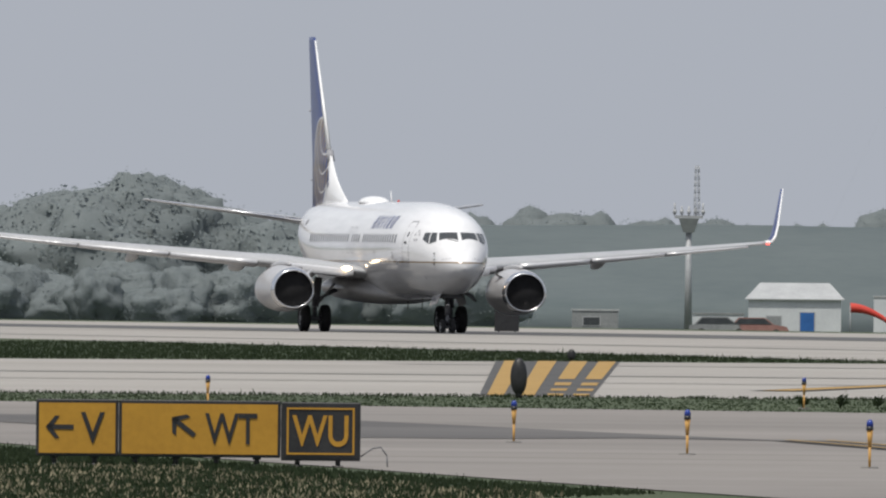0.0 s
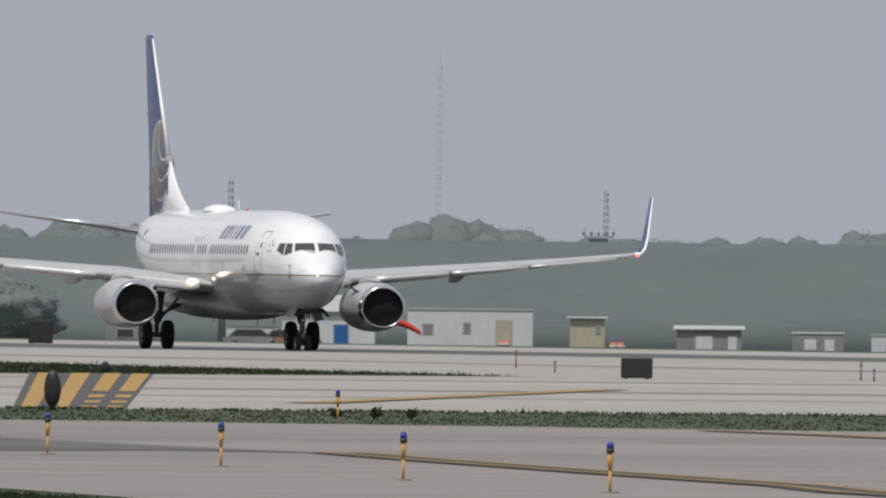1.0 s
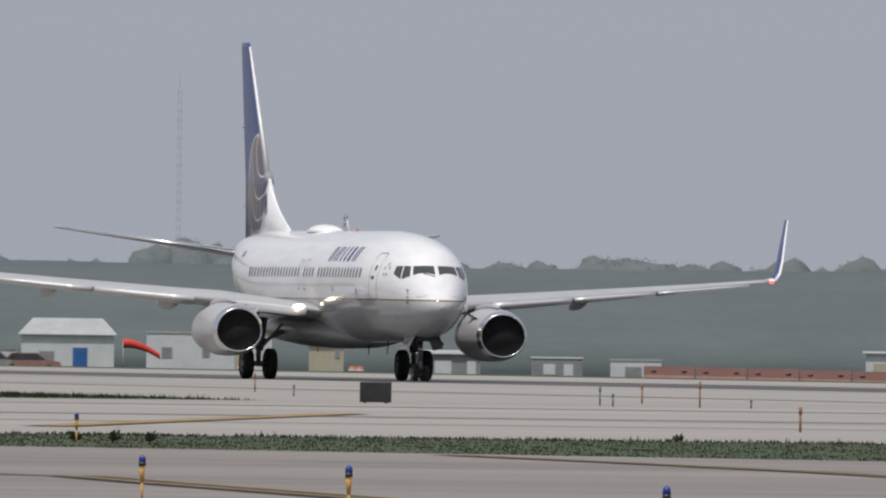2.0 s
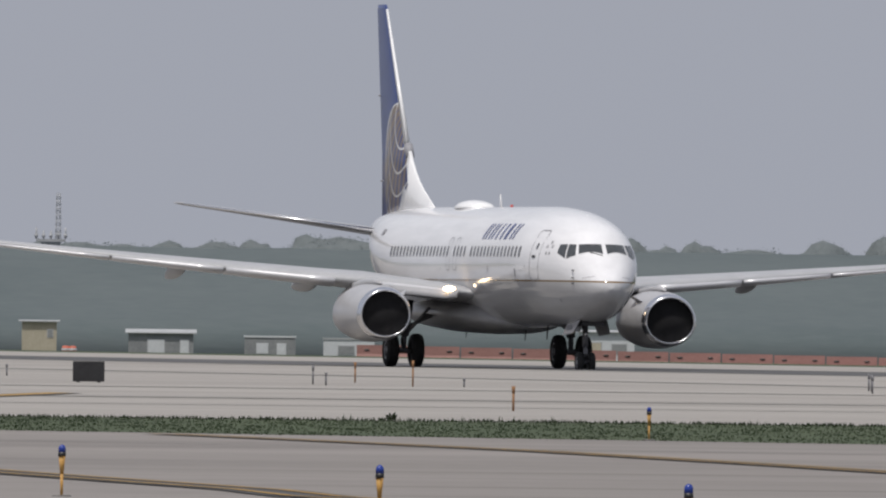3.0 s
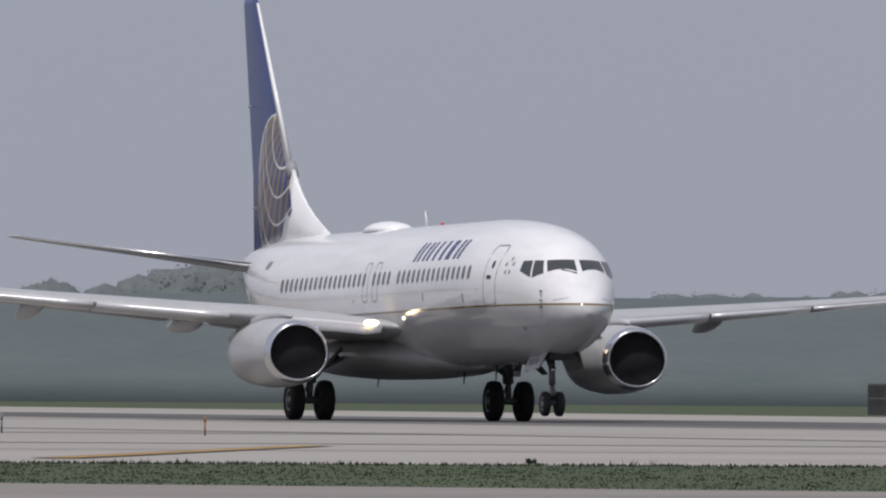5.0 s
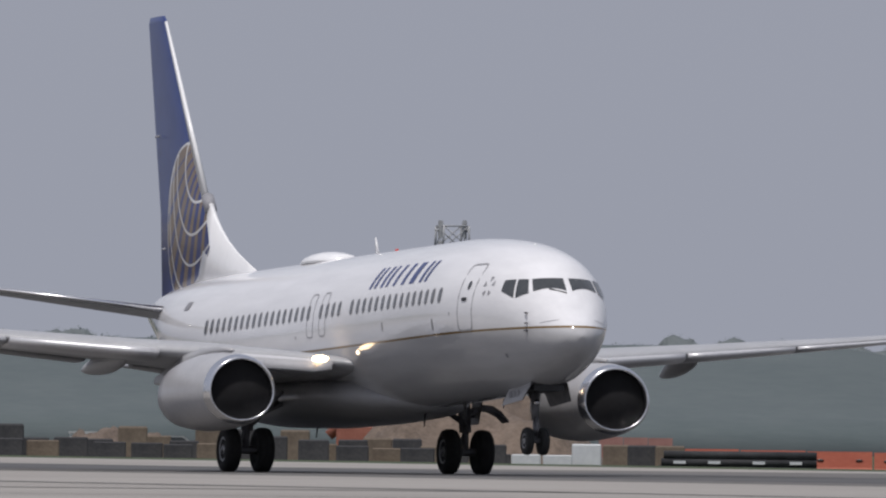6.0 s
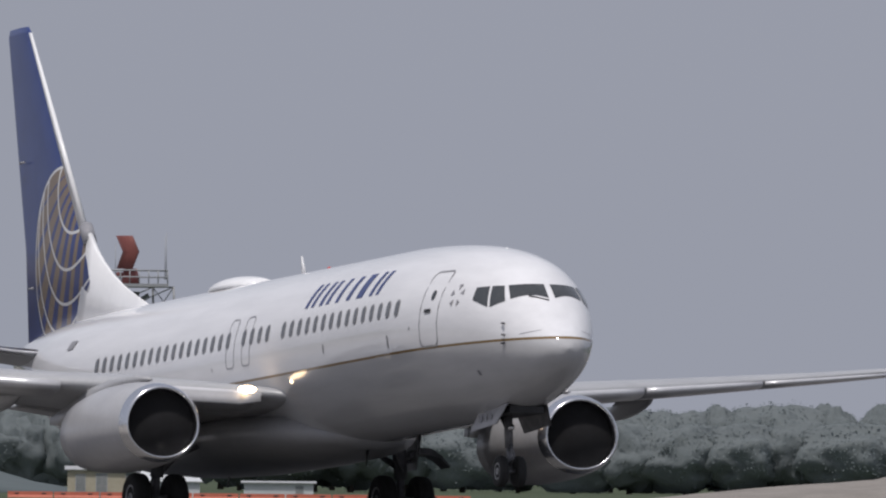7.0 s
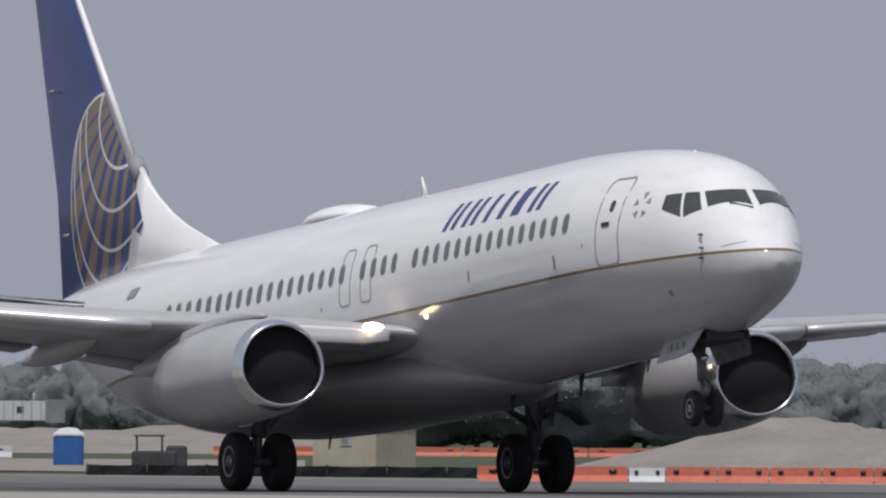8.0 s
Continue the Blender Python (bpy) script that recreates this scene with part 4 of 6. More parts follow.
def cabin_details(root, body):
    win = rounded(-0.125, 0.125, 3.69, 4.07, 0.11)
    glass = rounded(-0.10, 0.10, 3.72, 4.04, 0.09)
    for k in list(range(0, 15)) + [16, 17, 18, 19, 21] + list(range(22, 39)):
        x = 12.95 - 0.5265 * k
        for side in (-1, 1):
            w = plane_part("cabin_window", fill_on_skin([(x + a, z) for a, z in win], side, 0.006), M_LINE, body)
            plane_part("pane", fill_on_skin([(x + a, z) for a, z in glass], side, 0.011), M_CABWIN, w)
    # cockpit glazing
    for m in (1, -1):
        for corners in ([(16.27, 33.9), (16.64, 40.1), (16.88, 21.4), (16.32, 22.5)], [(16.70, 41.6), (16.98, 49.0), (17.28, 36.4), (16.95, 22.3)], [(17.05, 52.0), (17.40, 86.5), (17.76, 85.5), (17.36, 42.0)]):
            plane_part("cockpit_pane", patch_by_angle(corners, m, sag=0.07 if corners[0][0] > 17 else 0.0), M_COCK, body, "dark cockpit window pane")
    bm = bmesh.new()
    tube(bm, fuse_at(17.83, radians(84), 0.03), fuse_at(17.60, radians(62), 0.03), 0.012)
    plane_part("wiper", bm, M_BLACK, body)
    # service door, overwing exits: their seams, sill and handles
    for side in (-1, 1):
        d = plane_part("door", strip_on_skin(rounded(14.22, 15.03, 2.96, 4.58, 0.14), 0.035, side), M_LINE, body, "white cabin door, grey seam")
        plane_part("door_window", fill_on_skin(rounded(14.60, 14.76, 3.95, 4.16, 0.07), side), M_GLASSY, d)
        plane_part("door_handle", patch_on_skin([(14.44, 3.76), (14.72, 3.76), (14.72, 3.68), (14.44, 3.68)], side, 0.02), M_BLACK, d, "dark recessed handle")
        plane_part("sill", patch_on_skin([(14.38, 2.97), (15.02, 2.97), (15.02, 2.94), (14.38, 2.94)], side, 0.02), M_RIM, d)
        for xc in (3.15, 2.1):
            plane_part("overwing_exit", strip_on_skin(rounded(xc - 0.26, xc + 0.26, 3.26, 4.33, 0.12), 0.03, side), M_LINE, body, "overwing exit seam")
        # airline titles as plain slanted bars
        for x0, w in ((6.62, 0.19), (7.02, 0.19), (7.54, 0.21), (7.98, 0.21), (8.6, 0.22), (9.3, 0.26), (9.98, 0.42), (10.82, 0.2), (11.24, 0.2)):
            s = 0.16
            a, b = (0, s) if side < 0 else (s, 0)
            q = [(x0 + a, 4.28), (x0 + w + a, 4.28), (x0 + w + b, 4.80), (x0 + b, 4.80)]
            plane_part("title_bar", patch_on_skin(q, side, 0.007), M_BLUE, body, "blue title bar")
        # ring of five small dark wedges beside the door
        for k in range(5):
            a = radians(90 + 72 * k)
            c, sn = math.cos(a), math.sin(a)
            tri = [(15.66 + 0.24 * c - 0.07 * sn, 3.99 + 0.24 * sn + 0.07 * c), (15.66 + 0.24 * c + 0.07 * sn, 3.99 + 0.24 * sn - 0.07 * c), (15.66 + 0.11 * c, 3.99 + 0.11 * sn)]
            plane_part("emblem_wedge", fill_on_skin(tri, side), M_LINE, body)
        plane_part("flag_bar", patch_on_skin([(-9.84, 4.42), (-9.38, 4.42), (-9.30, 4.62), (-9.76, 4.62)], side), M_LINE, body, "small striped flag shape")
        for x, z in ((17.5, 3.29), (17.55, 3.04), (17.52, 2.86)) if side < 0 else ():
            bm = bmesh.new()
            p = skin(x, z, side, 0.0)
            tube(bm, p, p + Vector((0.0, side * 0.06, 0)), 0.022)
            tube(bm, p + Vector((-0.03, side * 0.06, 0)), p + Vector((0.09, side * 0.06, 0.0)), 0.02)
            plane_part("air_probe", bm, M_STRUT, body, "small dark air probe")
        for x, z, w, h in ((8.28, 3.30, 0.07, 0.2), (12.44, 3.19, 0.09, 0.26), (13.7, 3.4, 0.05, 0.06), (0.9, 3.3, 0.05, 0.08), (16.3, 2.3, 0.10, 0.10)):
            plane_part("vent_plate", fill_on_skin(rounded(x - w / 2, x + w / 2, z - h / 2, z + h / 2, 0.02), side), M_LINE, body)
        # long light line on the nose
        plane_part("nose_seam", strip_on_skin([(17.95, 3.03), (18.36, 3.10)], 0.014, side, closed=False), M_LINE, body)
    # what stands on the roof and hangs below
    def blade(x, z, h, ln, lean, up=1):
        bm = bmesh.new()
        rr = []
        for u, k in ((0, 1.0), (1, 0.35)):
            rr.append([(x - lean * u - c * ln * k, s * 0.03 * k, z + up * h * u) for c, s in ((0, 0), (0.3, 1), (1, 0), (0.3, -1))])
        bm.free()
        return loft(rr)
    plane_part("blade_antenna", blade(1.8, 5.38, 0.45, 0.34, 0.30), M_WHITE, body, "white swept blade antenna")
    plane_part("blade_antenna", blade(15.0, 5.0, 0.12, 0.3, 0.1), M_WHITE, body)
    bm = bmesh.new()
    bmesh.ops.create_uvsphere(bm, u_segments=12, v_segments=8, radius=0.055, matrix=Matrix.Translation((3.3, 0, 5.42)))
    plane_part("beacon", bm, M_RED, body, "red roof beacon")
    rr = []
    for k in range(9):
        u = k / 8
        hgt = 0.30 * math.sin(math.pi * min(1, 0.06 + u * 0.9)) ** 0.5
        wd = 0.62 * math.sin(math.pi * min(1, 0.08 + u * 0.86)) ** 0.5
        rr.append([(-1.0 - 3.0 * u, wd * math.cos(math.pi * i / 10), 5.33 + hgt * math.sin(math.pi * i / 10)) for i in range(11)])
    plane_part("radome", loft(rr), M_WHITE, body, "low white antenna fairing on the roof")
    plane_part("belly_antenna", blade(9.4, 1.42, 0.42, 0.30, 0.16, -1), M_BLACK, body, "dark belly blade antenna")
    plane_part("belly_antenna", blade(6.0, 1.30, 0.34, 0.24, 0.14, -1), M_BLACK, body, "dark belly blade antenna")
    plane_part("drain_mast", blade(-3.2, 1.42, 0.40, 0.2, 0.2, -1), M_STRUT, body)
    plane_part("drain_mast", blade(12.6, 1.40, 0.22, 0.2, 0.12, -1), M_STRUT, body)


def airliner():
    root = new("airliner")
    root.empty_display_size = 2
    tagged(root, "white twin-engine jet airliner with blue fin on the runway", "airliner")
    rings = []
    for st in [0, 0.03, 0.07, 0.12, 0.2, 0.3, 0.4, 0.55, 0.7, 0.85, 1.0, 1.15, 1.3, 1.5, 1.75, 2.0, 2.25, 2.5, 2.75, 3, 3.5, 4, 4.5, 5, 5.75, 6.5, 7.5, 8.5, 12, 16, 20, 22.5, 23.7, 25, 26.5, 28, 29.5, 31, 32.5, 34, 35, 36, 36.6, 36.9]:
        rings.append([fuse_at(NOSE_X - st, 2 * math.pi * i / 72) for i in range(72)])
    body = plane_part("fuselage", loft(rings), M_FUSE, root, "white fuselage with a thin gold line over a grey belly")
    # wing-to-body fairing
    rr = []
    for x, w, zb, zt in ((7.4, 0.3, 1.41, 1.6), (5.8, 1.0, 1.29, 1.95), (4.2, 1.72, 1.18, 2.35), (1.5, 1.98, 1.16, 2.5), (-2.0, 1.98, 1.2, 2.5), (-4.6, 1.8, 1.3, 2.4), (-6.4, 1.4, 1.46, 2.1), (-7.6, 0.5, 1.62, 1.8)):
        zc = (zb + zt) / 2
        rr.append([(x, w * math.copysign(abs(math.cos(a)) ** 0.95, math.cos(a)), zc + (zt - zb) / 2 * math.copysign(abs(math.sin(a)) ** 0.95, math.sin(a))) for a in [2 * math.pi * i / 36 for i in range(36)]])
    plane_part("belly_fairing", loft(rr), M_BELLY, root, "grey wing-to-body fairing")
    for side in (-1, 1):
        wing(root, side)
        engine(root, side)
        main_gear(root, side)
    nose_gear(root)
    fin(root)
    cabin_details(root, body)
    return root


plane = airliner()

# ---- distance: berm, trees, masts, buildings, works ----


def berm():
    """A long mown bank behind the far side of the field; it ends in a graded slope."""
    rings = []
    n = 90
    for i in range(n):
        az = -84.0 + 12.6 * i / (n - 1)
        u = min(max((-71.35 - az) / 0.95, 0), 1)
        h = (10.2 + 0.45 * noise.noise(Vector((i * 0.16, 0, 0))) + 0.2 * noise.noise(Vector((i * 0.9, 3, 0)))) * u * u * (3 - 2 * u)
        r = 2500
        rings.append([(*at(az, r + dr), -1.7 + z) for dr, z in ((-90, 0), (-60, h * 0.35), (-30, h * 0.72), (0, h), (25, h * 0.98), (90, -0.1))])
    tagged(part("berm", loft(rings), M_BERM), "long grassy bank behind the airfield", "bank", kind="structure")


berm()


def tree_mesh(seed, h, w, clumps, low):
    rnd = random.Random(seed)
    tr = bmesh.new()
    tube(tr, (0, 0, -0.3), (0, 0, h * 0.5), h * 0.03, h * 0.012, 7)
    for k in range(5):
        a = rnd.uniform(0, 6.28)
        tube(tr, (0, 0, h * rnd.uniform(0.2, 0.4)), (math.cos(a) * w * 0.3, math.sin(a) * w * 0.3, h * rnd.uniform(0.5, 0.75)), h * 0.012, h * 0.005, 5)
    mid, rise = (0.5, 0.48) if low < 0.5 else (0.66, 0.34)
    off = Vector((seed * 3.1, seed * 1.7, 0))

    def bough(d):
        """A point of the crown's lumpy surface in the direction d."""
        k = 0.95 + 0.34 * noise.noise(d * 1.7 + off) + 0.15 * noise.noise(d * 3.9 + off) + 0.06 * noise.noise(d * 9 + off)
        return Vector((d.x * w * 0.45 * k, d.y * w * 0.45 * k, max(h * mid + d.z * h * rise * k, 0.03 * h)))
    # dense inner foliage
    bm = bmesh.new()
    for v in bmesh.ops.create_icosphere(bm, subdivisions=4 if low < 0.5 else 3, radius=1)["verts"]:
        v.co = bough(v.co.normalized())
    me = mesh_of("crown", bm, M_HAZELEAF)
    # small leaf clumps over it, which fray the outline
    verts, faces = [], []
    for i in range(clumps):
        d = Vector((rnd.gauss(0, 1), rnd.gauss(0, 1), rnd.gauss(0.2, 0.9))).normalized()
        p = bough(d)
        p += Vector((d.x, d.y, d.z * 0.8)) * w * rnd.uniform(-0.01, 0.035 if low < 0.5 else 0.015)
        s = w * rnd.uniform(0.005, 0.011)
        b = len(verts)
        n = (d + Vector((rnd.gauss(0, 0.4), rnd.gauss(0, 0.4), rnd.gauss(0.2, 0.4)))).normalized()
        u = Matrix.Rotation(rnd.uniform(0, 6.28), 3, n) @ n.orthogonal().normalized()
        v = u.cross(n).normalized()
        verts += [tuple(p + u * s), tuple(p + v * s), tuple(p - u * s), tuple(p - v * s * 0.8)]
        faces.append((b, b + 1, b + 2, b + 3))
    fray = bpy.data.meshes.new("leaves")
    fray.from_pydata(verts, [], faces)
    fray.materials.append(M_HAZELEAF)
    return mesh_of("trunk", tr, M_BARK), me, fray


def tree(seed, h, w, clumps=900, low=0.14):
    root = new("tree")
    a, b, c = tree_mesh(seed, h, w, clumps, low)
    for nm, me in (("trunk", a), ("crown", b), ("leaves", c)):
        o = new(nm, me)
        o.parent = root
    return tagged(root, "full broadleaf tree in a far wood, leaves paled for haze", "tree", "treeline trees")


def treeline():
    rnd = random.Random(7)
    kinds = [tree(11, 10, 9, 3000), tree(12, 9, 11, 3000), tree(13, 12, 8, 3000), tree(14, 7, 9, 3000), tree(15, 10, 9, 1800, 0.6), tree(16, 9, 11, 1800, 0.6)]
    used = [False] * 6

    def put(az, r, top, wide=1.0):
        """A tree at a bearing whose top stands at that many degrees over the eye's level."""
        k = rnd.randrange(4) if r < 3200 else 4 + rnd.randrange(2)
        x, y = at(az, r)
        z = -1.7
        h = EYE[2] + r * math.tan(radians(top)) - z
        s = h / (10, 9, 12, 7, 9.9, 8.9)[k]
        m = pose(x, y, z, 0, 0, rnd.uniform(0, 360)) @ Matrix.Diagonal((s * wide * rnd.uniform(0.9, 1.25), s * wide * rnd.uniform(0.9, 1.25), s, 1))
        if not used[k]:
            kinds[k].matrix_basis = m
            used[k] = True
        else:
            copy_thing(kinds[k], m).matrix_basis = m
    # a clump of big trees at the far end, then lower ones
    for az, top in ((-81.0, 0.17), (-80.86, 0.19), (-80.74, 0.21), (-80.62, 0.245), (-80.55, 0.262), (-80.47, 0.235), (-80.66, 0.18), (-80.50, 0.19), (-80.32, 0.175), (-80.24, 0.18), (-80.12, 0.17), (-80.0, 0.165), (-80.38, 0.12)):
        put(az, 2250, top, 1.15)
    for i in range(26):   # low scrub before the bank at that end
        put(-81.1 + i * 0.05, 2150 + rnd.uniform(-60, 60), rnd.uniform(0.02, 0.10), 1.3)
    # behind the bank, showing over its crest
    for az, top in ((-79.72, 0.19), (-79.65, 0.19), (-79.58, 0.18), (-79.45, 0.175), (-79.3, 0.18), (-78.96, 0.19), (-78.88, 0.205), (-78.80, 0.195), (-78.75, 0.19), (-77.92, 0.19), (-77.96, 0.185), (-78.0, 0.18), (-77.78, 0.178), (-77.6, 0.18), (-77.45, 0.185), (-77.3, 0.18), (-77.15, 0.175),
                    (-76.9, 0.18), (-76.74, 0.19), (-76.68, 0.195), (-76.62, 0.18), (-76.46, 0.178), (-76.3, 0.18), (-76.11, 0.178), (-75.87, 0.185), (-75.82, 0.182), (-75.66, 0.19), (-75.58, 0.21), (-75.53, 0.232), (-75.49, 0.225), (-75.44, 0.20), (-75.40, 0.185), (-74.1, 0.165), (-74.0, 0.18), (-73.92, 0.186), (-73.86, 0.17), (-73.68, 0.18), (-73.0, 0.165), (-72.85, 0.172), (-72.7, 0.165)):
        put(az, 3300, top, 0.8)
    az = -84.0
    while az < -72.0:     # the even top of the wood behind
        put(az, 3500, 0.160 + 0.012 * noise.noise(Vector((az * 3, 0, 0))) + 0.012 * rnd.random(), 0.8)
        az += 0.095
    # open wood past the end of the bank, nearer and darker
    az = -72.1
    while az < -65.2:
        top = 0.135 + 0.022 * noise.noise(Vector((az * 2.1, 1, 0))) + 0.012 * noise.noise(Vector((az * 9, 1, 0)))
        put(az, 2900, top, 1.1)
        put(az + 0.04, 2780, top * 0.72, 1.25)
        az += 0.12
    for az, top in ((-71.02, 0.178), (-70.94, 0.19), (-70.86, 0.182), (-70.98, 0.14), (-67.64, 0.20), (-67.70, 0.18), (-67.86, 0.165), (-68.3, 0.16)):
        put(az, 2700, top, 1.2)


treeline()


def lattice(bm, w0, w1, h, bays, r=0.07, turn=0.3):
    """Four legs, rings and crossed braces."""
    prev = None
    for k in range(bays + 1):
        u = k / bays
        w = (w0 + (w1 - w0) * u) / 2
        pts = []
        for i in range(4):
            a = turn + math.pi / 4 + i * math.pi / 2
            pts.append(Vector((math.cos(a) * w * 1.414, math.sin(a) * w * 1.414, h * u)))
        if prev:
            for i in range(4):
                j = (i + 1) % 4
                tube(bm, prev[i], pts[i], r, n=5)
                tube(bm, pts[i], pts[j], r * 0.6, n=4)
                tube(bm, prev[i], pts[j], r * 0.5, n=4)
                tube(bm, prev[j], pts[i], r * 0.5, n=4)
        prev = pts


def radar_tower():
    root = new("radar_tower")
    bm = bmesh.new()
    lattice(bm, 7.3, 5.8, 17.4, 7, 0.10)
    part("lattice", bm, M_STEEL, root, "grey steel lattice")
    bm = bmesh.new()
    for k in range(8):          # stairs that wind up inside
        z = 1.5 + k * 1.9
        tube(bm, (-1.6 if k % 2 else 1.6, 0.4, z), (1.6 if k % 2 else -1.6, 0.4, z + 1.9), 0.22, n=6)
    tube(bm, (0.5, 0.5, 0), (0.5, 0.5, 17), 0.3, n=8)
    part("stair", bm, M_STEEL, root)
    bm = bmesh.new()
    box(bm, -3.2, 3.2, -3.2, 3.2, 17.4, 17.65)
    part("platform", bm, M_STEEL, root, smooth=False)
    for k in range(4):
        a = k * math.pi / 2
        bm = bmesh.new()
        for j in range(9):
            t = -3.12 + 0.78 * j
            tube(bm, (t, -3.12, 17.65), (t, -3.12, 18.75), 0.05, n=5)
        tube(bm, (-3.12, -3.12, 18.75), (3.12, -3.12, 18.75), 0.06, n=5)
        tube(bm, (-3.12, -3.12, 18.2), (3.12, -3.12, 18.2), 0.05, n=5)
        bmesh.ops.rotate(bm, verts=bm.verts[:], matrix=Matrix.Rotation(a, 3, "Z"))
        part("railing", bm, M_STEEL, root)
    for x, y, h in ((-3.0, -3.0, 22.2), (3.0, -3.0, 21.9), (-1.2, 2.8, 21.0), (2.9, 2.8, 21.6)):
        bm = bmesh.new()
        tube(bm, (x, y, 18), (x, y, h), 0.04, 0.02, 5)
        part("whip_aerial", bm, M_STEEL, root)
    bm = bmesh.new()
    tube(bm, (0.1, 0, 17.65), (0.1, 0, 18.9), 0.8, 0.55, 14)
    box(bm, -1.7, -0.5, -0.4, 0.4, 18.2, 18.6)
    ant = part("antenna_mount", bm, M_RADAR, root)
    rr = []
    for k in range(9):
        u = k / 8 - 0.5
        bow = 1.0 - 2.6 * u * u
        rr.append([(0.25 + u * 2.5, -0.3 - bow * 0.9, 18.9), (0.25 + u * 2.5, 0.25 - bow * 0.9, 20.3), (0.25 + u * 2.7, -0.35 - bow * 0.9, 21.6), (0.25 + u * 2.7, -0.28 - bow * 0.9, 21.62), (0.25 + u * 2.5, 0.4 - bow * 0.9, 20.3), (0.25 + u * 2.5, -0.2 - bow * 0.9, 18.88)])
    part("reflector", loft(rr), M_RADAR, ant, "dull red curved radar reflector")
    root.matrix_basis = on(-71.34, 2200)
    tagged(root, "steel lattice radar tower with a dull red antenna", "radar tower")
    return ant


radar_antenna = radar_tower()


def cell_tower():
    root = new("cell_tower")
    bm = bmesh.new()
    lattice(bm, 4.2, 2.5, 20.6, 10, 0.11)
    part("lattice", bm, M_STEEL, root, "grey steel lattice")
    rnd = random.Random(3)
    for z in (14.2, 16.4, 18.3, 20.2):
        wide = 3.4 if z < 17 else 1.9
        for s in (-1, 1):
            bm = bmesh.new()
            tube(bm, (s * 1.2, -0.6, z), (s * wide * 0.9, -0.6, z), 0.07, n=5)
            part("antenna_arm", bm, M_STEEL, root)
            for k in range(3):
                bm = bmesh.new()
                x = s * (wide * 0.55 + 0.45 * k * (0.8 if z < 17 else 0.2))
                box(bm, x - 0.16, x + 0.16, -0.9 + 0.2 * k, -0.7 + 0.2 * k, z - 0.7, z + 0.7 + rnd.random() * 0.3)
                part("panel_antenna", bm, M_STEEL, root, smooth=False)
    bm = bmesh.new()
    tube(bm, (-0.2, 0, 0), (-0.2, 0, 13), 0.3, n=8)
    part("cable_run", bm, M_STEEL, root)
    root.matrix_basis = on(-73.10, 2560) @ Matrix.Diagonal((1, 1, 1.045, 1))
    tagged(root, "grey lattice phone mast with panel antennas", "phone mast")


cell_tower()


def twin_mast():
    root = new("instrument_mast")
    bm = bmesh.new()
    tube(bm, (-0.35, 0, 0), (-0.35, 0, 12.6), 0.13, 0.08, 10)
    part("pole", bm, M_STEEL, root)
    bm = bmesh.new()
    lattice(bm, 0.42, 0.36, 12.0, 20, 0.03)
    part("lattice_pole", bm, M_STEEL, root).matrix_basis = pose(0.3, 0, 0)
    for z, w in ((10.2, 1.7), (5.2, 1.5)):
        bm = bmesh.new()
        box(bm, -w / 2, w / 2, -0.3, 0.3, z, z + 0.12)
        for k in range(4):
            tube(bm, (-w / 2 + k * w / 3, -0.3, z - 0.3), (-w / 2 + k * w / 3, -0.3, z + 0.5), 0.05, n=5)
        part("crossarm", bm, M_STEEL, root, smooth=False)
    root.matrix_basis = on(-73.61, 1900)
    tagged(root, "slim twin steel mast with two crossarms", "mast")


twin_mast()


def platform_mast(az, r, top, w):
    root = new("lamp_mast")
    h = EYE[2] + r * math.tan(radians(top)) + 1.7
    bm = bmesh.new()
    tube(bm, (0, 0, 0), (0, 0, h - 1.8), 0.34, 0.26, 12)
    part("pole", bm, M_STEEL, root)
    bm = bmesh.new()
    box(bm, -w / 2, w / 2, -w / 3, w / 3, h - 0.75, h - 0.5)
    rr = [[(x * k, y * k, z) for x, y in ((-1, -1), (1, -1), (1, 1), (-1, 1))] for z, k in ((h - 2.0, 0.5), (h - 0.75, w * 0.36))]
    part("basket", loft(rr), M_STEEL, root, smooth=False)
    part("platform", bm, M_STEEL, root, smooth=False)
    bm = bmesh.new()
    for k in range(5):
        x = -w / 2 + w * k / 4
        tube(bm, (x, 0, h - 0.5), (x, 0, h + (0.6 if k in (0, 4) else 0.3)), 0.09, n=6)
        box(bm, x - 0.16, x + 0.16, -0.2, 0.2, h - 0.35, h)
    part("aerial", bm, M_STEEL, root)
    bm = bmesh.new()
    lattice(bm, 0.45, 0.3, 4.4, 7, 0.02)
    part("spire", bm, M_STEEL, root, "thin lattice spire").matrix_basis = pose(0.7, 0, h - 0.5)
    root.matrix_basis = on(az, r)
    tagged(root, "tall grey mast with a railed platform on top", "mast", "platform masts")


platform_mast(-79.37, 2350, 0.195, 2.5)
platform_mast(-78.56, 2550, 0.185, 2.8)


def radio_mast():
    root = new("radio_mast")
    # members are hair-thin to make the mast look faint from the camera
    bm = bmesh.new()
    lattice(bm, 0.6, 0.6, 44, 30, 0.009)
    part("lattice", bm, M_STEEL, root)
    bm = bmesh.new()
    tube(bm, (0, 0, 44), (0, 0, 47), 0.03, 0.015, 6)
    part("tip", bm, M_STEEL, root)
    for k in range(3):
        a = 2 * math.pi * k / 3 + 0.4
        bm = bmesh.new()
        tube(bm, (0, 0, 42), (24 * math.cos(a), 24 * math.sin(a), 0), 0.006, n=4)
        part("guy_wire", bm, M_STEEL, root)
    root.matrix_basis = on(-78.905, 4300)
    tagged(root, "very tall guyed radio mast, members thinned to look faint", "radio mast")


radio_mast()


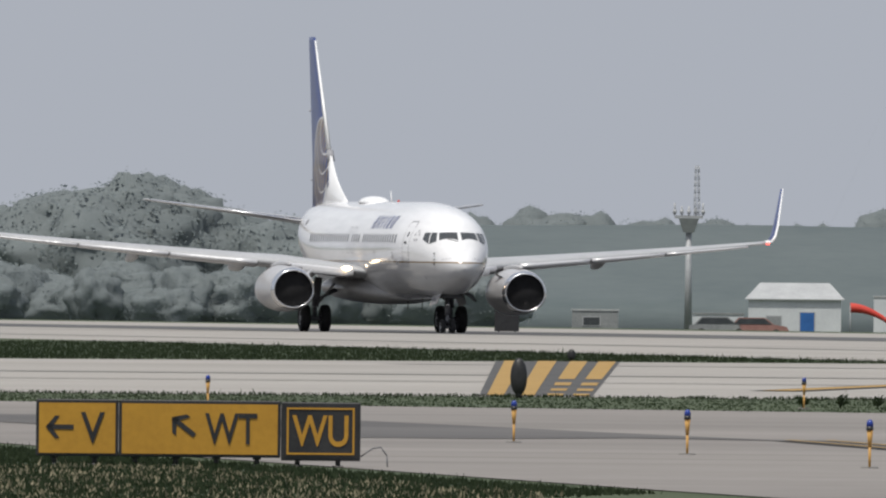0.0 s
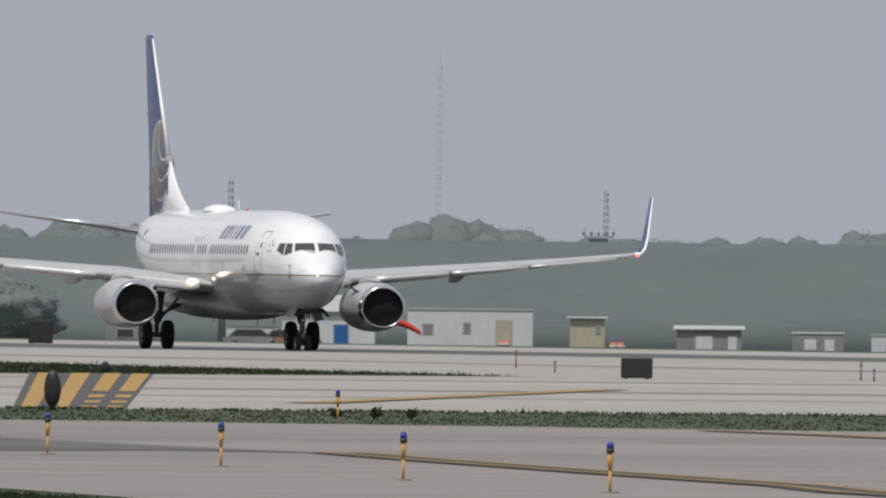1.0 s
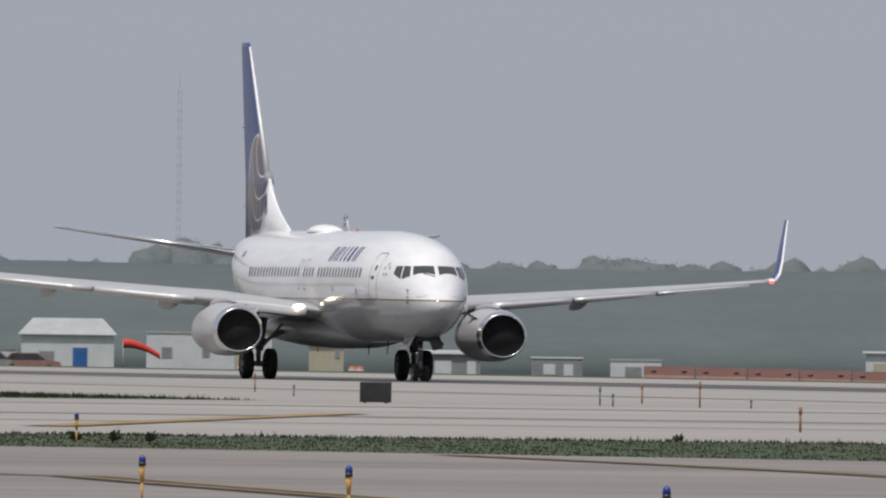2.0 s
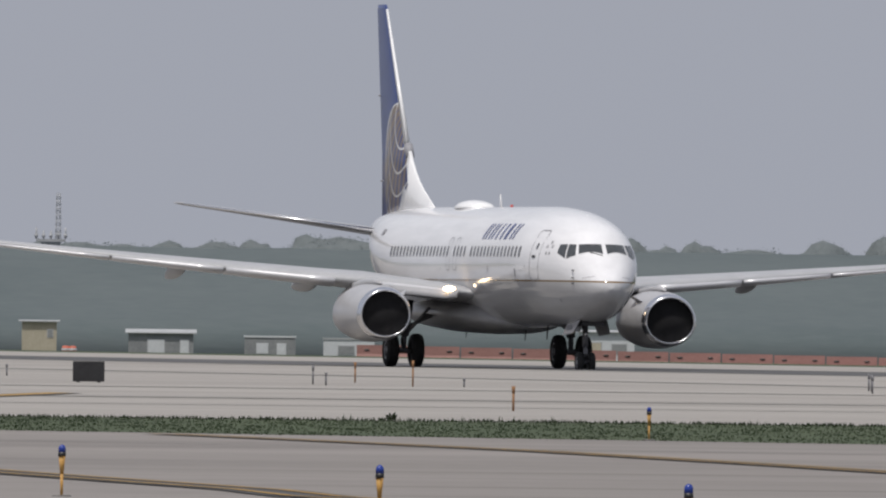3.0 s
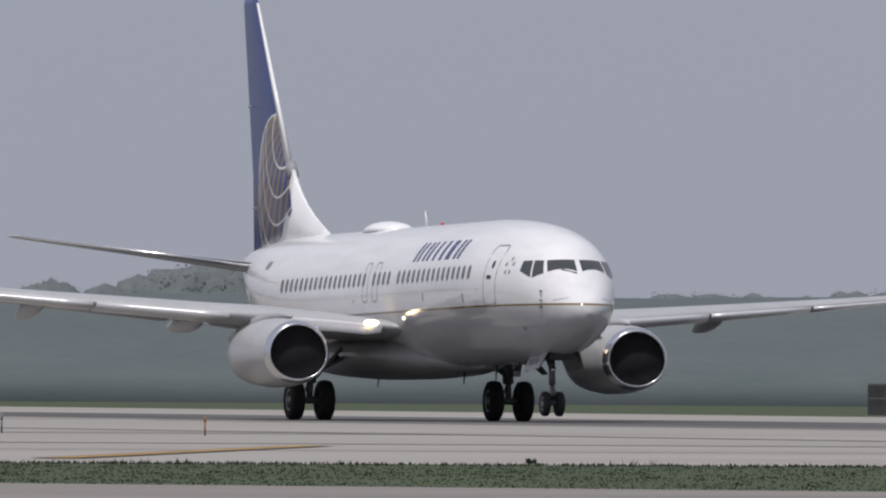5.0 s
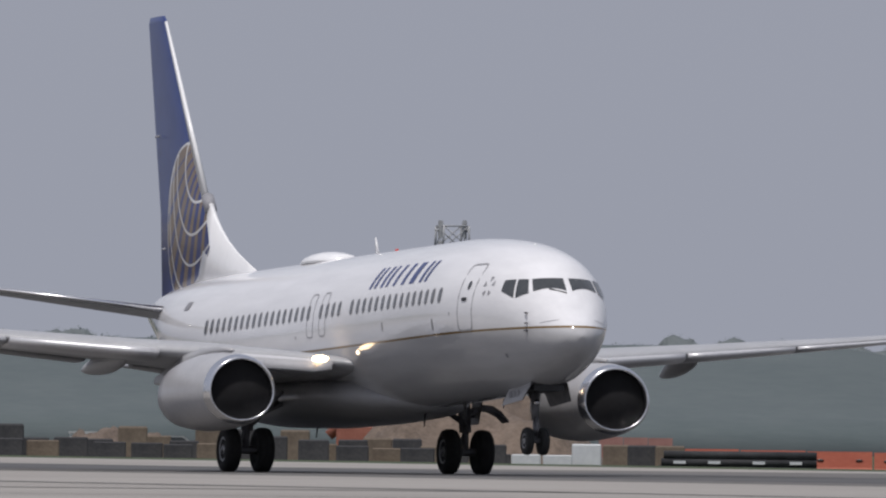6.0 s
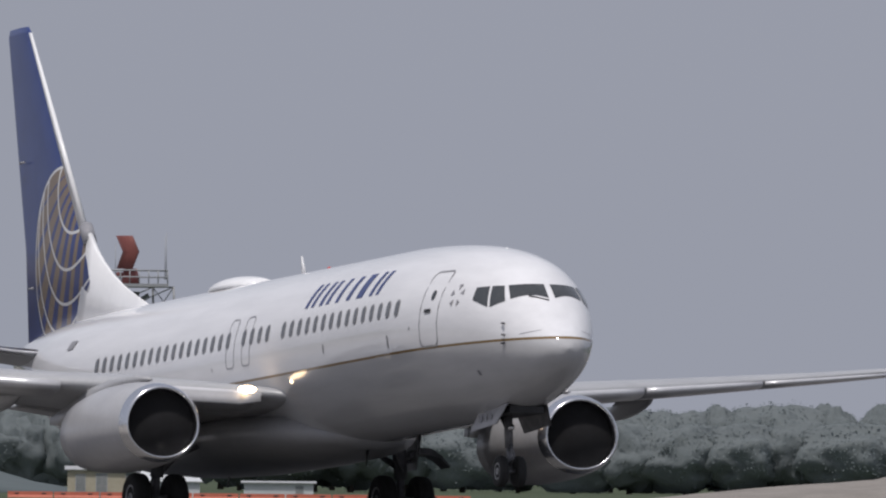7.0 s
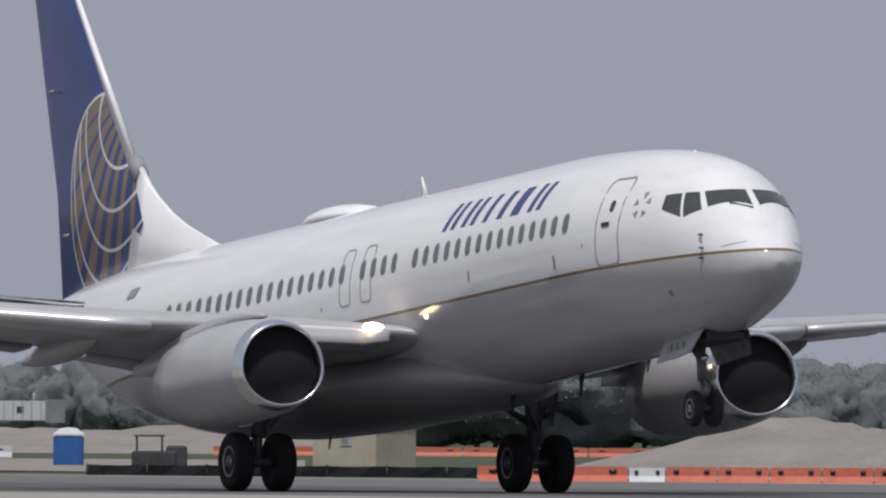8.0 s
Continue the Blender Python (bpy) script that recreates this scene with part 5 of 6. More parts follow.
def building(name, az0, az1, r, h, wall, roof, roof_h, label, deep=5.0, openings=(), eave=0.25):
    """A plain building with walls, a pitched or flat roof and recessed openings on the near side."""
    w = 2 * r * math.sin(radians(az1 - az0) / 2)
    root = new(name)
    bm = bmesh.new()
    box(bm, -w / 2, w / 2, 0, deep, 0, h)
    part("wall", bm, wall, root, smooth=False)
    if roof_h > 0:
        rr = []
        for x in (-w / 2 - eave, w / 2 + eave):
            rr.append([(x, -eave, h), (x, -eave, h + 0.08), (x * (0.7 if roof_h > 0.9 else 1), deep / 2, h + roof_h), (x, deep + eave, h + 0.08), (x, deep + eave, h)])
        part("roof", loft(rr), roof, root, smooth=False)
    else:
        bm = bmesh.new()
        box(bm, -w / 2 - 0.06, w / 2 + 0.06, -0.06, deep + 0.06, h, h + 0.14)
        part("roof", bm, roof, root, smooth=False)
    for nm, x0, x1, z0, z1, mat in openings:
        bm = bmesh.new()
        box(bm, x0 * w / 2 - 0.07, x1 * w / 2 + 0.07, -0.035, 0.02, z0 - 0.07, z1 + 0.07)
        o = part(nm, bm, roof, root, smooth=False)
        bm = bmesh.new()
        box(bm, x0 * w / 2, x1 * w / 2, -0.05, 0.0, z0, z1)
        part("leaf" if nm == "door" else "pane", bm, mat, o, smooth=False)
    root.matrix_basis = on((az0 + az1) / 2, r)
    return tagged(root, label, "building")


building("shed", -79.24, -79.04, 2010, 2.95, M_PALE, M_ROOF, 1.3, "white shed with a grey hipped roof and blue door", openings=(("door", 0.12, 0.42, 0.1, 2.0, M_BLUEPL), ("window", -0.6, -0.3, 0.5, 1.7, M_SHADEWALL)))
building("site_office", -78.97, -78.70, 2010, 3.3, M_PALE, M_ROOF, 0, "long white site office with a flat roof", openings=(("window", -0.1, 0.0, 1.6, 2.3, M_SHADEWALL), ("door", 0.42, 0.66, 0.1, 2.5, M_TAN), ("window", -0.75, -0.6, 1.5, 2.2, M_SHADEWALL)))
building("kiosk", -78.62, -78.545, 2000, 2.8, M_TAN, M_ROOF, 0.15, "tan windowless kiosk with a small vent", openings=(("window", 0.5, 0.75, 1.7, 2.2, M_SHADEWALL),))
building("site_office", -79.36, -79.25, 2020, 1.75, M_PALE, M_SHADEWALL, 0, "low white trailer among parked vehicles", 3, (("window", -0.7, -0.3, 0.5, 1.0, M_SHADEWALL), ("window", 0.1, 0.5, 0.5, 1.0, M_SHADEWALL)))
building("site_office", -79.62, -79.52, 2050, 1.9, M_SHADEWALL, M_ROOF, 0, "grey trailer beneath the bank", 3, (("window", -0.5, 0.2, 0.8, 1.4, M_GLASSY),))
building("hangar", -78.39, -78.25, 2060, 2.1, M_SHADEWALL, M_ROOF, 0.35, "grey storage shed with a pale roof", openings=(("door", -0.4, 0.1, 0.1, 1.6, M_PALE), ("door", 0.6, 0.85, 0.1, 1.6, M_PALE)))
building("site_office", -78.14, -78.03, 2060, 1.9, M_SHADEWALL, M_PALE, 0, "grey trailer with a pale roof edge", 3, (("window", -0.5, -0.1, 0.7, 1.4, M_PALE), ("window", 0.3, 0.6, 0.6, 1.4, M_PALE)))
building("site_office", -77.97, -77.86, 2060, 1.8, M_PALE, M_ROOF, 0, "pale trailer by the orange fence", 3, (("window", -0.4, 0.2, 0.7, 1.3, M_SHADEWALL),))
building("site_office", -77.42, -77.30, 2060, 2.6, M_PALE, M_ROOF, 0.2, "white trailer with tan end", 3, (("door", -0.7, -0.2, 0.1, 1.8, M_TAN), ("window", 0.2, 0.7, 1.0, 1.7, M_SHADEWALL)))
building("plant_house", -73.86, -73.77, 3250, 10.8, M_TAN, M_ROOF, 0, "far tan block among trees", 6, (("window", -0.4, 0.4, 8.0, 9.5, M_SHADEWALL),))
building("site_office", -73.92, -73.78, 1500, 1.9, M_PALE, M_ROOF, 0, "white site cabin with dark windows", 3, (("window", -0.7, -0.4, 0.9, 1.5, M_GLASSY), ("window", 0.1, 0.5, 0.9, 1.5, M_GLASSY)))
building("shed", -71.47, -71.345, 2180, 2.2, M_TAN, M_ROOF, 0.35, "tan shed with an open porch", openings=(("door", 0.0, 0.35, 0.1, 1.9, M_SHADEWALL), ("window", -0.7, -0.4, 0.5, 1.8, M_SHADEWALL)))
building("barn", -71.325, -71.185, 2180, 1.3, M_PALE, M_PALE, 0.95, "pale gabled shed with a small loft window", openings=(("window", -0.2, 0.2, 1.0, 1.5, M_SHADEWALL), ("door", -0.8, -0.5, 0.0, 1.0, M_SHADEWALL)))
building("shed", -71.09, -70.94, 2200, 1.25, M_PALE, M_ROOF, 0.2, "low pale shed beneath the trees", openings=(("door", 0.5, 0.7, 0.0, 1.0, M_SHADEWALL),))


def boarding_bridge():
    root = new("boarding_bridge")
    bm = bmesh.new()
    box(bm, -3.0, 1.6, -0.9, 0.9, 2.7, 4.4)
    part("tunnel", bm, M_PALE, root, "pale ribbed tunnel", smooth=False)
    for k in range(6):
        bm = bmesh.new()
        box(bm, -2.85 + 0.8 * k, -2.77 + 0.8 * k, -0.96, -0.9, 2.75, 4.35)
        part("rib", bm, M_ROOF, root, smooth=False)
    bm = bmesh.new()
    box(bm, 1.6, 3.3, -1.1, 1.1, 2.5, 4.5)
    part("cab", bm, M_SHADEWALL, root, "dark end cab", smooth=False)
    bm = bmesh.new()
    box(bm, -0.9, -0.3, -0.95, -0.92, 3.4, 3.9)
    part("window", bm, M_GLASSY, root, smooth=False)
    for x, top in ((2.9, 2.5), (-2.6, 2.7)):
        bm = bmesh.new()
        box(bm, x - 0.2, x + 0.2, -0.25, 0.25, 0.0, top)
        part("leg", bm, M_SHADEWALL, root, smooth=False)
    bm = bmesh.new()
    tube(bm, (0.6, 0, 4.4), (0.6, 0, 5.1), 0.12, n=8)
    part("beacon_post", bm, M_STEEL, root)
    root.matrix_basis = on(-68.75, 2320)
    tagged(root, "pale passenger boarding bridge with a dark end cab", "boarding bridge")


boarding_bridge()
hut = building("equipment_hut", -68.14, -67.90, 960, 2.25, M_TAN, M_ROOF, 0, "tan equipment hut with a grey shaded side", 2.6, (("sign_plate", -0.1, 0.2, 1.65, 1.85, M_SHADEWALL),), 0.05)
hut.matrix_basis = on(-68.066, 960, -38)
for c in hut.children_recursive:
    c.scale = (0.72, 0.9, 1)


def wind_mast():
    root = new("wind_mast")
    bm = bmesh.new()
    tube(bm, (0, 0, 0), (0, 0, 10.2), 0.11, 0.08, 12)
    part("pole", bm, M_STEEL, root)
    bm = bmesh.new()
    tube(bm, (-0.9, 0, 9.95), (0.95, 0, 9.95), 0.045, n=8)
    tube(bm, (-0.85, 0, 9.3), (-0.85, 0, 10.2), 0.03, n=6)
    tube(bm, (0.95, 0, 9.7), (0.95, 0, 11.35), 0.035, n=6)
    tube(bm, (0, 0, 10.1), (0, 0, 11.2), 0.02, n=6)
    part("crossarm", bm, M_STEEL, root)
    bm = bmesh.new()
    box(bm, -0.28, 0.28, -0.2, 0.2, 9.65, 10.35)
    part("sensor_box", bm, M_STEEL, root, smooth=False)
    root.matrix_basis = on(-67.945, 985)
    tagged(root, "slim grey mast with wind sensors on a crossarm", "wind mast")


wind_mast()


def windsock():
    root = new("windsock")
    bm = bmesh.new()
    tube(bm, (0, 0, 0), (0, 0, 2.5), 0.05)
    part("pole", bm, M_STEEL, root)
    rr = []
    for k in range(7):
        u = k / 6
        r = 0.36 - 0.17 * u
        cx, cz = u * 2.7, 2.35 - 0.95 * u * u
        rr.append([(cx, r * math.cos(2 * math.pi * i / 12), cz + r * math.sin(2 * math.pi * i / 12)) for i in range(12)])
    part("sock", loft(rr, cap=False), M_RED, root, "red drooping fabric sock")
    root.matrix_basis = on(-79.02, 1950)
    tagged(root, "red windsock drooping from a short pole", "windsock")


windsock()


def vehicle(az, r, paint, label, ln=4.6, h=1.5):
    root = new("car")
    prof = [(-ln / 2, 0.35), (-ln / 2, 0.85), (-ln * 0.42, 0.95), (-ln * 0.3, h), (ln * 0.12, h), (ln * 0.27, 0.98), (ln * 0.47, 0.85), (ln / 2, 0.6), (ln / 2, 0.35)]
    part("body", loft([[(x, y, z) for x, z in prof] for y in (-0.85, 0.85)]), paint, root, smooth=False)
    part("glass", loft([[(x, y, z) for x, z in ((-ln * 0.38, 1.0), (-ln * 0.285, h - 0.07), (ln * 0.11, h - 0.07), (ln * 0.24, 1.0))] for y in (-0.87, 0.87)]), M_GLASSY, root, smooth=False)
    for x in (-ln * 0.3, ln * 0.3):
        for y in (-0.78, 0.78):
            o = part("wheel", loft(lathe([(-0.1, 0.1), (-0.1, 0.33), (0.1, 0.33), (0.1, 0.1)], (0, 0, 0), "y", 14)), M_TYRE, root)
            o.matrix_basis = pose(x, y, 0.33)
    root.matrix_basis = on(az, r)
    return tagged(root, label, "car", "parked cars")


for az, r, m, l in ((-79.30, 1960, M_SHADEWALL, "grey parked car by a trailer"), (-79.22, 1960, M_HAZERED, "orange parked pickup by a trailer, paled for haze"), 
                    (-73.70, 1250, M_SHADEWALL, "dark parked pickup at the works"), (-69.55, 1250, M_SHADEWALL, "dark parked pickup at the works"), (-71.98, 1380, M_PALE, "white pickup behind barriers")):
    vehicle(az, r, m, l)


def traffic_barrel(az, r):
    root = new("traffic_barrel")
    part("drum", loft(lathe([(0, 0.32), (0.1, 0.34), (0.55, 0.30), (1.0, 0.26), (1.03, 0.12)], (0, 0, 0), "z", 18)), M_ORANGE, root)
    for z in (0.35, 0.7):
        part("band", loft(lathe([(z, 0.325), (z + 0.14, 0.312)], (0, 0, 0), "z", 18), cap=False), M_PALE, root, "white reflective band")
    root.matrix_basis = on(az, r)
    tagged(root, "orange traffic barrel with white bands", "barrel", "traffic barrels")


for az in (-78.765, -78.755, -78.525, -78.51, -77.2):
    traffic_barrel(az, 1960)


def barrier_line(name, az0, az1, r0, r1, h, step, mat, label, seg_label, cat, group):
    """A row of plastic barriers end to end along a line."""
    n = max(1, int(abs(az1 - az0) / step))
    first = None
    for i in range(n):
        u = (i + 0.5) / n
        az, r = az0 + (az1 - az0) * u, r0 + (r1 - r0) * u
        w = 2 * r * math.sin(radians(abs(az1 - az0) / n) / 2) * 0.97
        if first is None:
            root = new(name)
            rr = [[(x, y, z) for y, z in ((-0.28, 0), (-0.26, 0.12 * h), (-0.10, 0.45 * h), (-0.07, h), (0.07, h), (0.10, 0.45 * h), (0.26, 0.12 * h), (0.28, 0))] for x in (-0.5, -0.46, 0.46, 0.5)]
            part("shell", loft(rr), mat, root, smooth=False)
            for x in (-0.3, 0.3):
                bm = bmesh.new()
                tube(bm, (x, -0.12, h * 0.7), (x, 0.12, h * 0.7), 0.06, n=6)
                part("fork_slot", bm, M_BLACK, root)
            tagged(root, label, cat, group)
            root.matrix_basis = on(az, r) @ Matrix.Diagonal((w, 1, 1, 1))
            first = root
        else:
            o = first.copy()
            made = copy_thing(first, on(az, r))
            bpy.data.objects.remove(o)
            made.matrix_basis = on(az, r) @ Matrix.Diagonal((w, 1, 1, 1))


barrier_line("orange_barrier", -77.9, -76.55, 1540, 1540, 0.95, 0.11, M_HAZERED, "orange plastic work-zone barrier", "", "barrier", "orange barriers")
barrier_line("orange_barrier", -72.78, -72.62, 1195, 1195, 1.75, 0.05, M_HAZERED, "tall red plastic barrier at the works, paled for haze", "", "barrier", "orange barriers")
barrier_line("orange_barrier", -72.62, -71.9, 1195, 1180, 1.3, 0.12, M_ORANGE, "orange plastic work-zone barrier", "", "barrier", "orange barriers")
barrier_line("orange_barrier", -68.35, -67.0, 2150, 2150, 0.75, 0.13, M_ORANGE, "orange plastic work-zone barrier", "", "barrier", "orange barriers")
barrier_line("orange_barrier", -67.78, -67.453, 600, 600, 0.36, 0.11, M_ORANGE, "orange plastic barrier at the works", "", "barrier", "orange barriers")
barrier_line("white_barrier", -67.453, -67.374, 600, 600, 0.33, 0.08, M_PALE, "white plastic barrier among orange ones", "", "barrier", "pale barriers")
barrier_line("orange_barrier", -67.374, -66.7, 600, 600, 0.36, 0.11, M_ORANGE, "orange plastic barrier at the works", "", "barrier", "orange barriers")
barrier_line("orange_barrier", -70.7, -69.28, 980, 980, 0.75, 0.12, M_ORANGE, "red-orange plastic barrier at the works", "", "barrier", "orange barriers")
barrier_line("orange_barrier", -71.6, -70.6, 2120, 2080, 0.5, 0.10, M_ORANGE, "orange plastic barrier at the works", "", "barrier", "orange barriers")
barrier_line("white_barrier", -69.3, -68.78, 1980, 1950, 0.9, 0.12, M_PALE, "pale concrete barrier at the works", "", "barrier", "pale barriers")


def silt_fence(az0, az1, r, h):
    root = new("silt_fence")
    n = 26
    pts = []
    for i in range(n + 1):
        az = az0 + (az1 - az0) * i / n
        x, y = at(az, r)
        pts.append((x, y, dip(y)))
    bm = bmesh.new()
    vs = [(bm.verts.new(p), bm.verts.new((p[0] + 0.05 * math.sin(i * 1.7), p[1], p[2] + h * (1 - 0.08 * abs(math.sin(i * 0.8)))))) for i, p in enumerate(pts)]
    for a, b in zip(vs, vs[1:]):
        bm.faces.new((a[0], b[0], b[1], a[1]))
    bmesh.ops.solidify(bm, geom=bm.faces[:], thickness=0.02)
    part("cloth", bm, M_FENCE, root, smooth=False)
    for p in pts[::4]:
        bm = bmesh.new()
        tube(bm, p, (p[0], p[1], p[2] + h * 1.1), 0.03, n=6)
        part("stake", bm, M_BARK, root)
    tagged(root, "black silt fence cloth on wooden stakes", "fence")


silt_fence(-68.62, -67.78, 640, 0.27)
barrier_line("orange_barrier", -69.07, -68.86, 1060, 1060, 0.8, 0.1, M_HAZERED, "red-orange plastic barrier at the works", "", "barrier", "orange barriers")


def earth(az0, az1, r, h, deep, seed, label, mat=None):
    """A loose heap with an uneven crest."""
    w = r * radians(abs(az1 - az0))
    n, m = 44, 22
    bm = bmesh.new()
    grid = []
    for i in range(n):
        row = []
        for j in range(m):
            u, v = i / (n - 1), j / (m - 1)
            e = min(1, math.sin(math.pi * u) * 1.5) * math.sin(math.pi * v) ** 0.8
            z = h * e * (0.78 + 0.35 * noise.noise(Vector((u * 6 + seed, v * 4, 0)))) + 0.18 * h * e * noise.noise(Vector((u * 22, v * 14, seed)))
            row.append(bm.verts.new(((u - 0.5) * w, (v - 0.5) * deep, z - 0.1)))
        grid.append(row)
    for a, b in zip(grid, grid[1:]):
        for j in range(m - 1):
            bm.faces.new((a[j], a[j + 1], b[j + 1], b[j]))
    ob = part("earth_mound", bm, mat or M_EARTH)
    ob.matrix_basis = on((az0 + az1) / 2, r)
    tagged(ob, label, "earth heap")


earth(-73.34, -72.74, 1190, 4.1, 18, 1, "brown heap of dug earth at the works")
earth(-73.97, -73.66, 1200, 1.9, 12, 2, "weedy earth heap at the works")
earth(-69.9, -69.3, 1500, 1.6, 14, 4, "brown earth heap at the works")
earth(-67.6, -65.8, 1650, 3.4, 40, 3, "long brown graded earth bank", M_DUST)
earth(-70.3, -67.7, 2250, 2.7, 60, 6, "long low bank of pale graded earth", M_DUST)
earth(-70.9, -70.3, 1350, 1.4, 14, 5, "brown earth heap beside barriers")


def excavator():
    root = new("excavator")
    bm = bmesh.new()
    box(bm, -1.6, 1.6, -1.3, 1.3, 0.9, 2.1)
    box(bm, -1.5, 0.0, -1.2, -0.2, 2.1, 2.3)
    bmesh.ops.bevel(bm, geom=bm.edges[:], offset=0.1, segments=1, affect="EDGES")
    part("cab", bm, M_DIGGER, root, smooth=False)
    for y in (-1.2, 1.2):
        part("track", loft([[(x, y + d, z) for x, z in ((-1.9, 0.45), (-1.6, 0.9), (1.6, 0.9), (1.9, 0.45), (1.6, 0.0), (-1.6, 0.0))] for d in (-0.3, 0.3)]), M_BLACK, root, smooth=False)

    def arm(pts, w, nm):
        bm = bmesh.new()
        for (a, b), (c, d) in zip(pts, pts[1:]):
            tube(bm, (a, -0.3, b), (c, -0.3, d), w, w * 0.85, 8)
        return part(nm, bm, M_DIGGER, root)
    arm([(-1.95, 1.6), (-0.4, 3.0), (0.65, 3.8), (1.1, 3.85)], 0.25, "boom")
    arm([(1.0, 3.78), (2.2, 3.7), (2.55, 3.4)], 0.22, "stick")
    arm([(-0.6, 2.3), (0.3, 3.4)], 0.1, "ram")
    bm = bmesh.new()
    rr = [[(2.2 + x, y, 3.15 + z * 0.7) for x, z in ((0, 0.6), (0.55, 0.5), (0.6, -0.1), (0.2, -0.5), (-0.2, -0.2))] for y in (-0.8, 0.2)]
    bm.free()
    part("bucket", loft(rr), M_BLOCKD, root, "dark steel bucket", smooth=False)
    bm = bmesh.new()
    tube(bm, (1.4, -0.3, 3.85), (1.45, -0.3, 4.55), 0.26, 0.14, 6)
    part("hose_guard", bm, M_ORANGE, root)
    root.matrix_basis = on(-73.27, 1215)
    tagged(root, "orange tracked excavator, arm bent over an earth heap", "excavator")


excavator()


def tractor():
    root = new("loader_tractor")
    bm = bmesh.new()
    box(bm, -1.6, 1.5, -0.5, 0.5, 0.6, 1.25)
    box(bm, 0.2, 1.6, -0.4, 0.4, 1.2, 1.6)
    bmesh.ops.bevel(bm, geom=bm.edges[:], offset=0.06, segments=1, affect="EDGES")
    part("body", bm, M_BLOCKD, root, smooth=False)
    bm = bmesh.new()
    for x in (-1.3, -0.2):
        for y in (-0.45, 0.45):
            tube(bm, (x, y, 1.2), (x, y, 2.0), 0.05, n=6)
    box(bm, -1.45, -0.05, -0.6, 0.6, 2.0, 2.1)
    part("cab_frame", bm, M_STEEL, root)
    for x, r in ((-1.2, 0.8), (1.3, 0.55)):
        for y in (-0.85, 0.85):
            t = part("wheel", loft(lathe([(-0.22, r * 0.5), (-0.24, r * 0.85), (-0.15, r), (0.15, r), (0.24, r * 0.85), (0.22, r * 0.5)], (0, 0, 0), "y", 22)), M_TYRE, root)
            t.matrix_basis = pose(x, y, r)
            part("rim", loft(lathe([(-0.24, 0.05), (-0.2, r * 0.25), (-0.26, r * 0.5)], (0, 0, 0), "y", 18), cap=False), M_PALE, t)
    bm = bmesh.new()
    tube(bm, (1.0, -0.55, 1.4), (2.9, -0.55, 0.8), 0.09)
    tube(bm, (1.0, 0.55, 1.4), (2.9, 0.55, 0.8), 0.09)
    box(bm, 2.7, 3.3, -1.0, 1.0, 0.3, 0.95)
    part("loader", bm, M_BLOCK, root)
    root.matrix_basis = on(-69.08, 1010)
    tagged(root, "dark grey loader tractor with large wheels", "tractor")


tractor()


def skid_loader():
    root = new("skid_loader")
    bm = bmesh.new()
    box(bm, -0.95, 0.75, -0.6, 0.6, 0.35, 1.4)
    box(bm, 0.35, 1.15, -0.5, 0.5, 0.5, 1.6)
    bmesh.ops.bevel(bm, geom=bm.edges[:], offset=0.08, segments=1, affect="EDGES")
    part("body", bm, M_BLOCKD, root, smooth=False)
    for x in (-0.75, 0.2):
        for y in (-0.5, 0.5):
            bm = bmesh.new()
            tube(bm, (x, y, 1.0), (x, y, 1.95), 0.05, n=6)
            part("cage_post", bm, M_BLOCKD, root)
    bm = bmesh.new()
    box(bm, -0.85, 0.3, -0.58, 0.58, 1.93, 2.0)
    part("cage_roof", bm, M_BLOCKD, root, smooth=False)
    for x in (-0.65, 0.6):
        for y in (-0.75, 0.75):
            t = part("wheel", loft(lathe([(-0.15, 0.2), (-0.16, 0.36), (-0.1, 0.42), (0.1, 0.42), (0.16, 0.36), (0.15, 0.2)], (0, 0, 0), "y", 18)), M_TYRE, root)
            t.matrix_basis = pose(x, y, 0.42)
    root.matrix_basis = on(-68.47, 1000)
    tagged(root, "dark skid loader with an open roll cage", "loader")


skid_loader()


def toilet():
    root = new("portable_toilet")
    bm = bmesh.new()
    box(bm, -0.6, 0.6, -0.6, 0.6, 0.08, 2.05)
    bmesh.ops.bevel(bm, geom=bm.edges[:], offset=0.07, segments=2, affect="EDGES")
    part("cabin", bm, M_BLUEPL, root, smooth=False)
    part("roof", loft([[(x * k, y * k, z) for x, y in ((-0.62, -0.62), (0.62, -0.62), (0.62, 0.62), (-0.62, 0.62))] for z, k in ((2.03, 1), (2.1, 1), (2.32, 0.55), (2.36, 0.1))]), M_PALE, root, "pale domed roof", smooth=False)
    bm = bmesh.new()
    box(bm, -0.42, 0.42, -0.63, -0.59, 0.15, 1.95)
    part("door", bm, M_BLUEPL, root, smooth=False)
    bm = bmesh.new()
    tube(bm, (0.45, 0.4, 2.0), (0.45, 0.4, 2.75), 0.05)
    part("vent_pipe", bm, M_BLOCKD, root)
    root.matrix_basis = on(-68.66, 1040)
    tagged(root, "blue plastic portable toilet with pale roof", "portable toilet")


toilet()


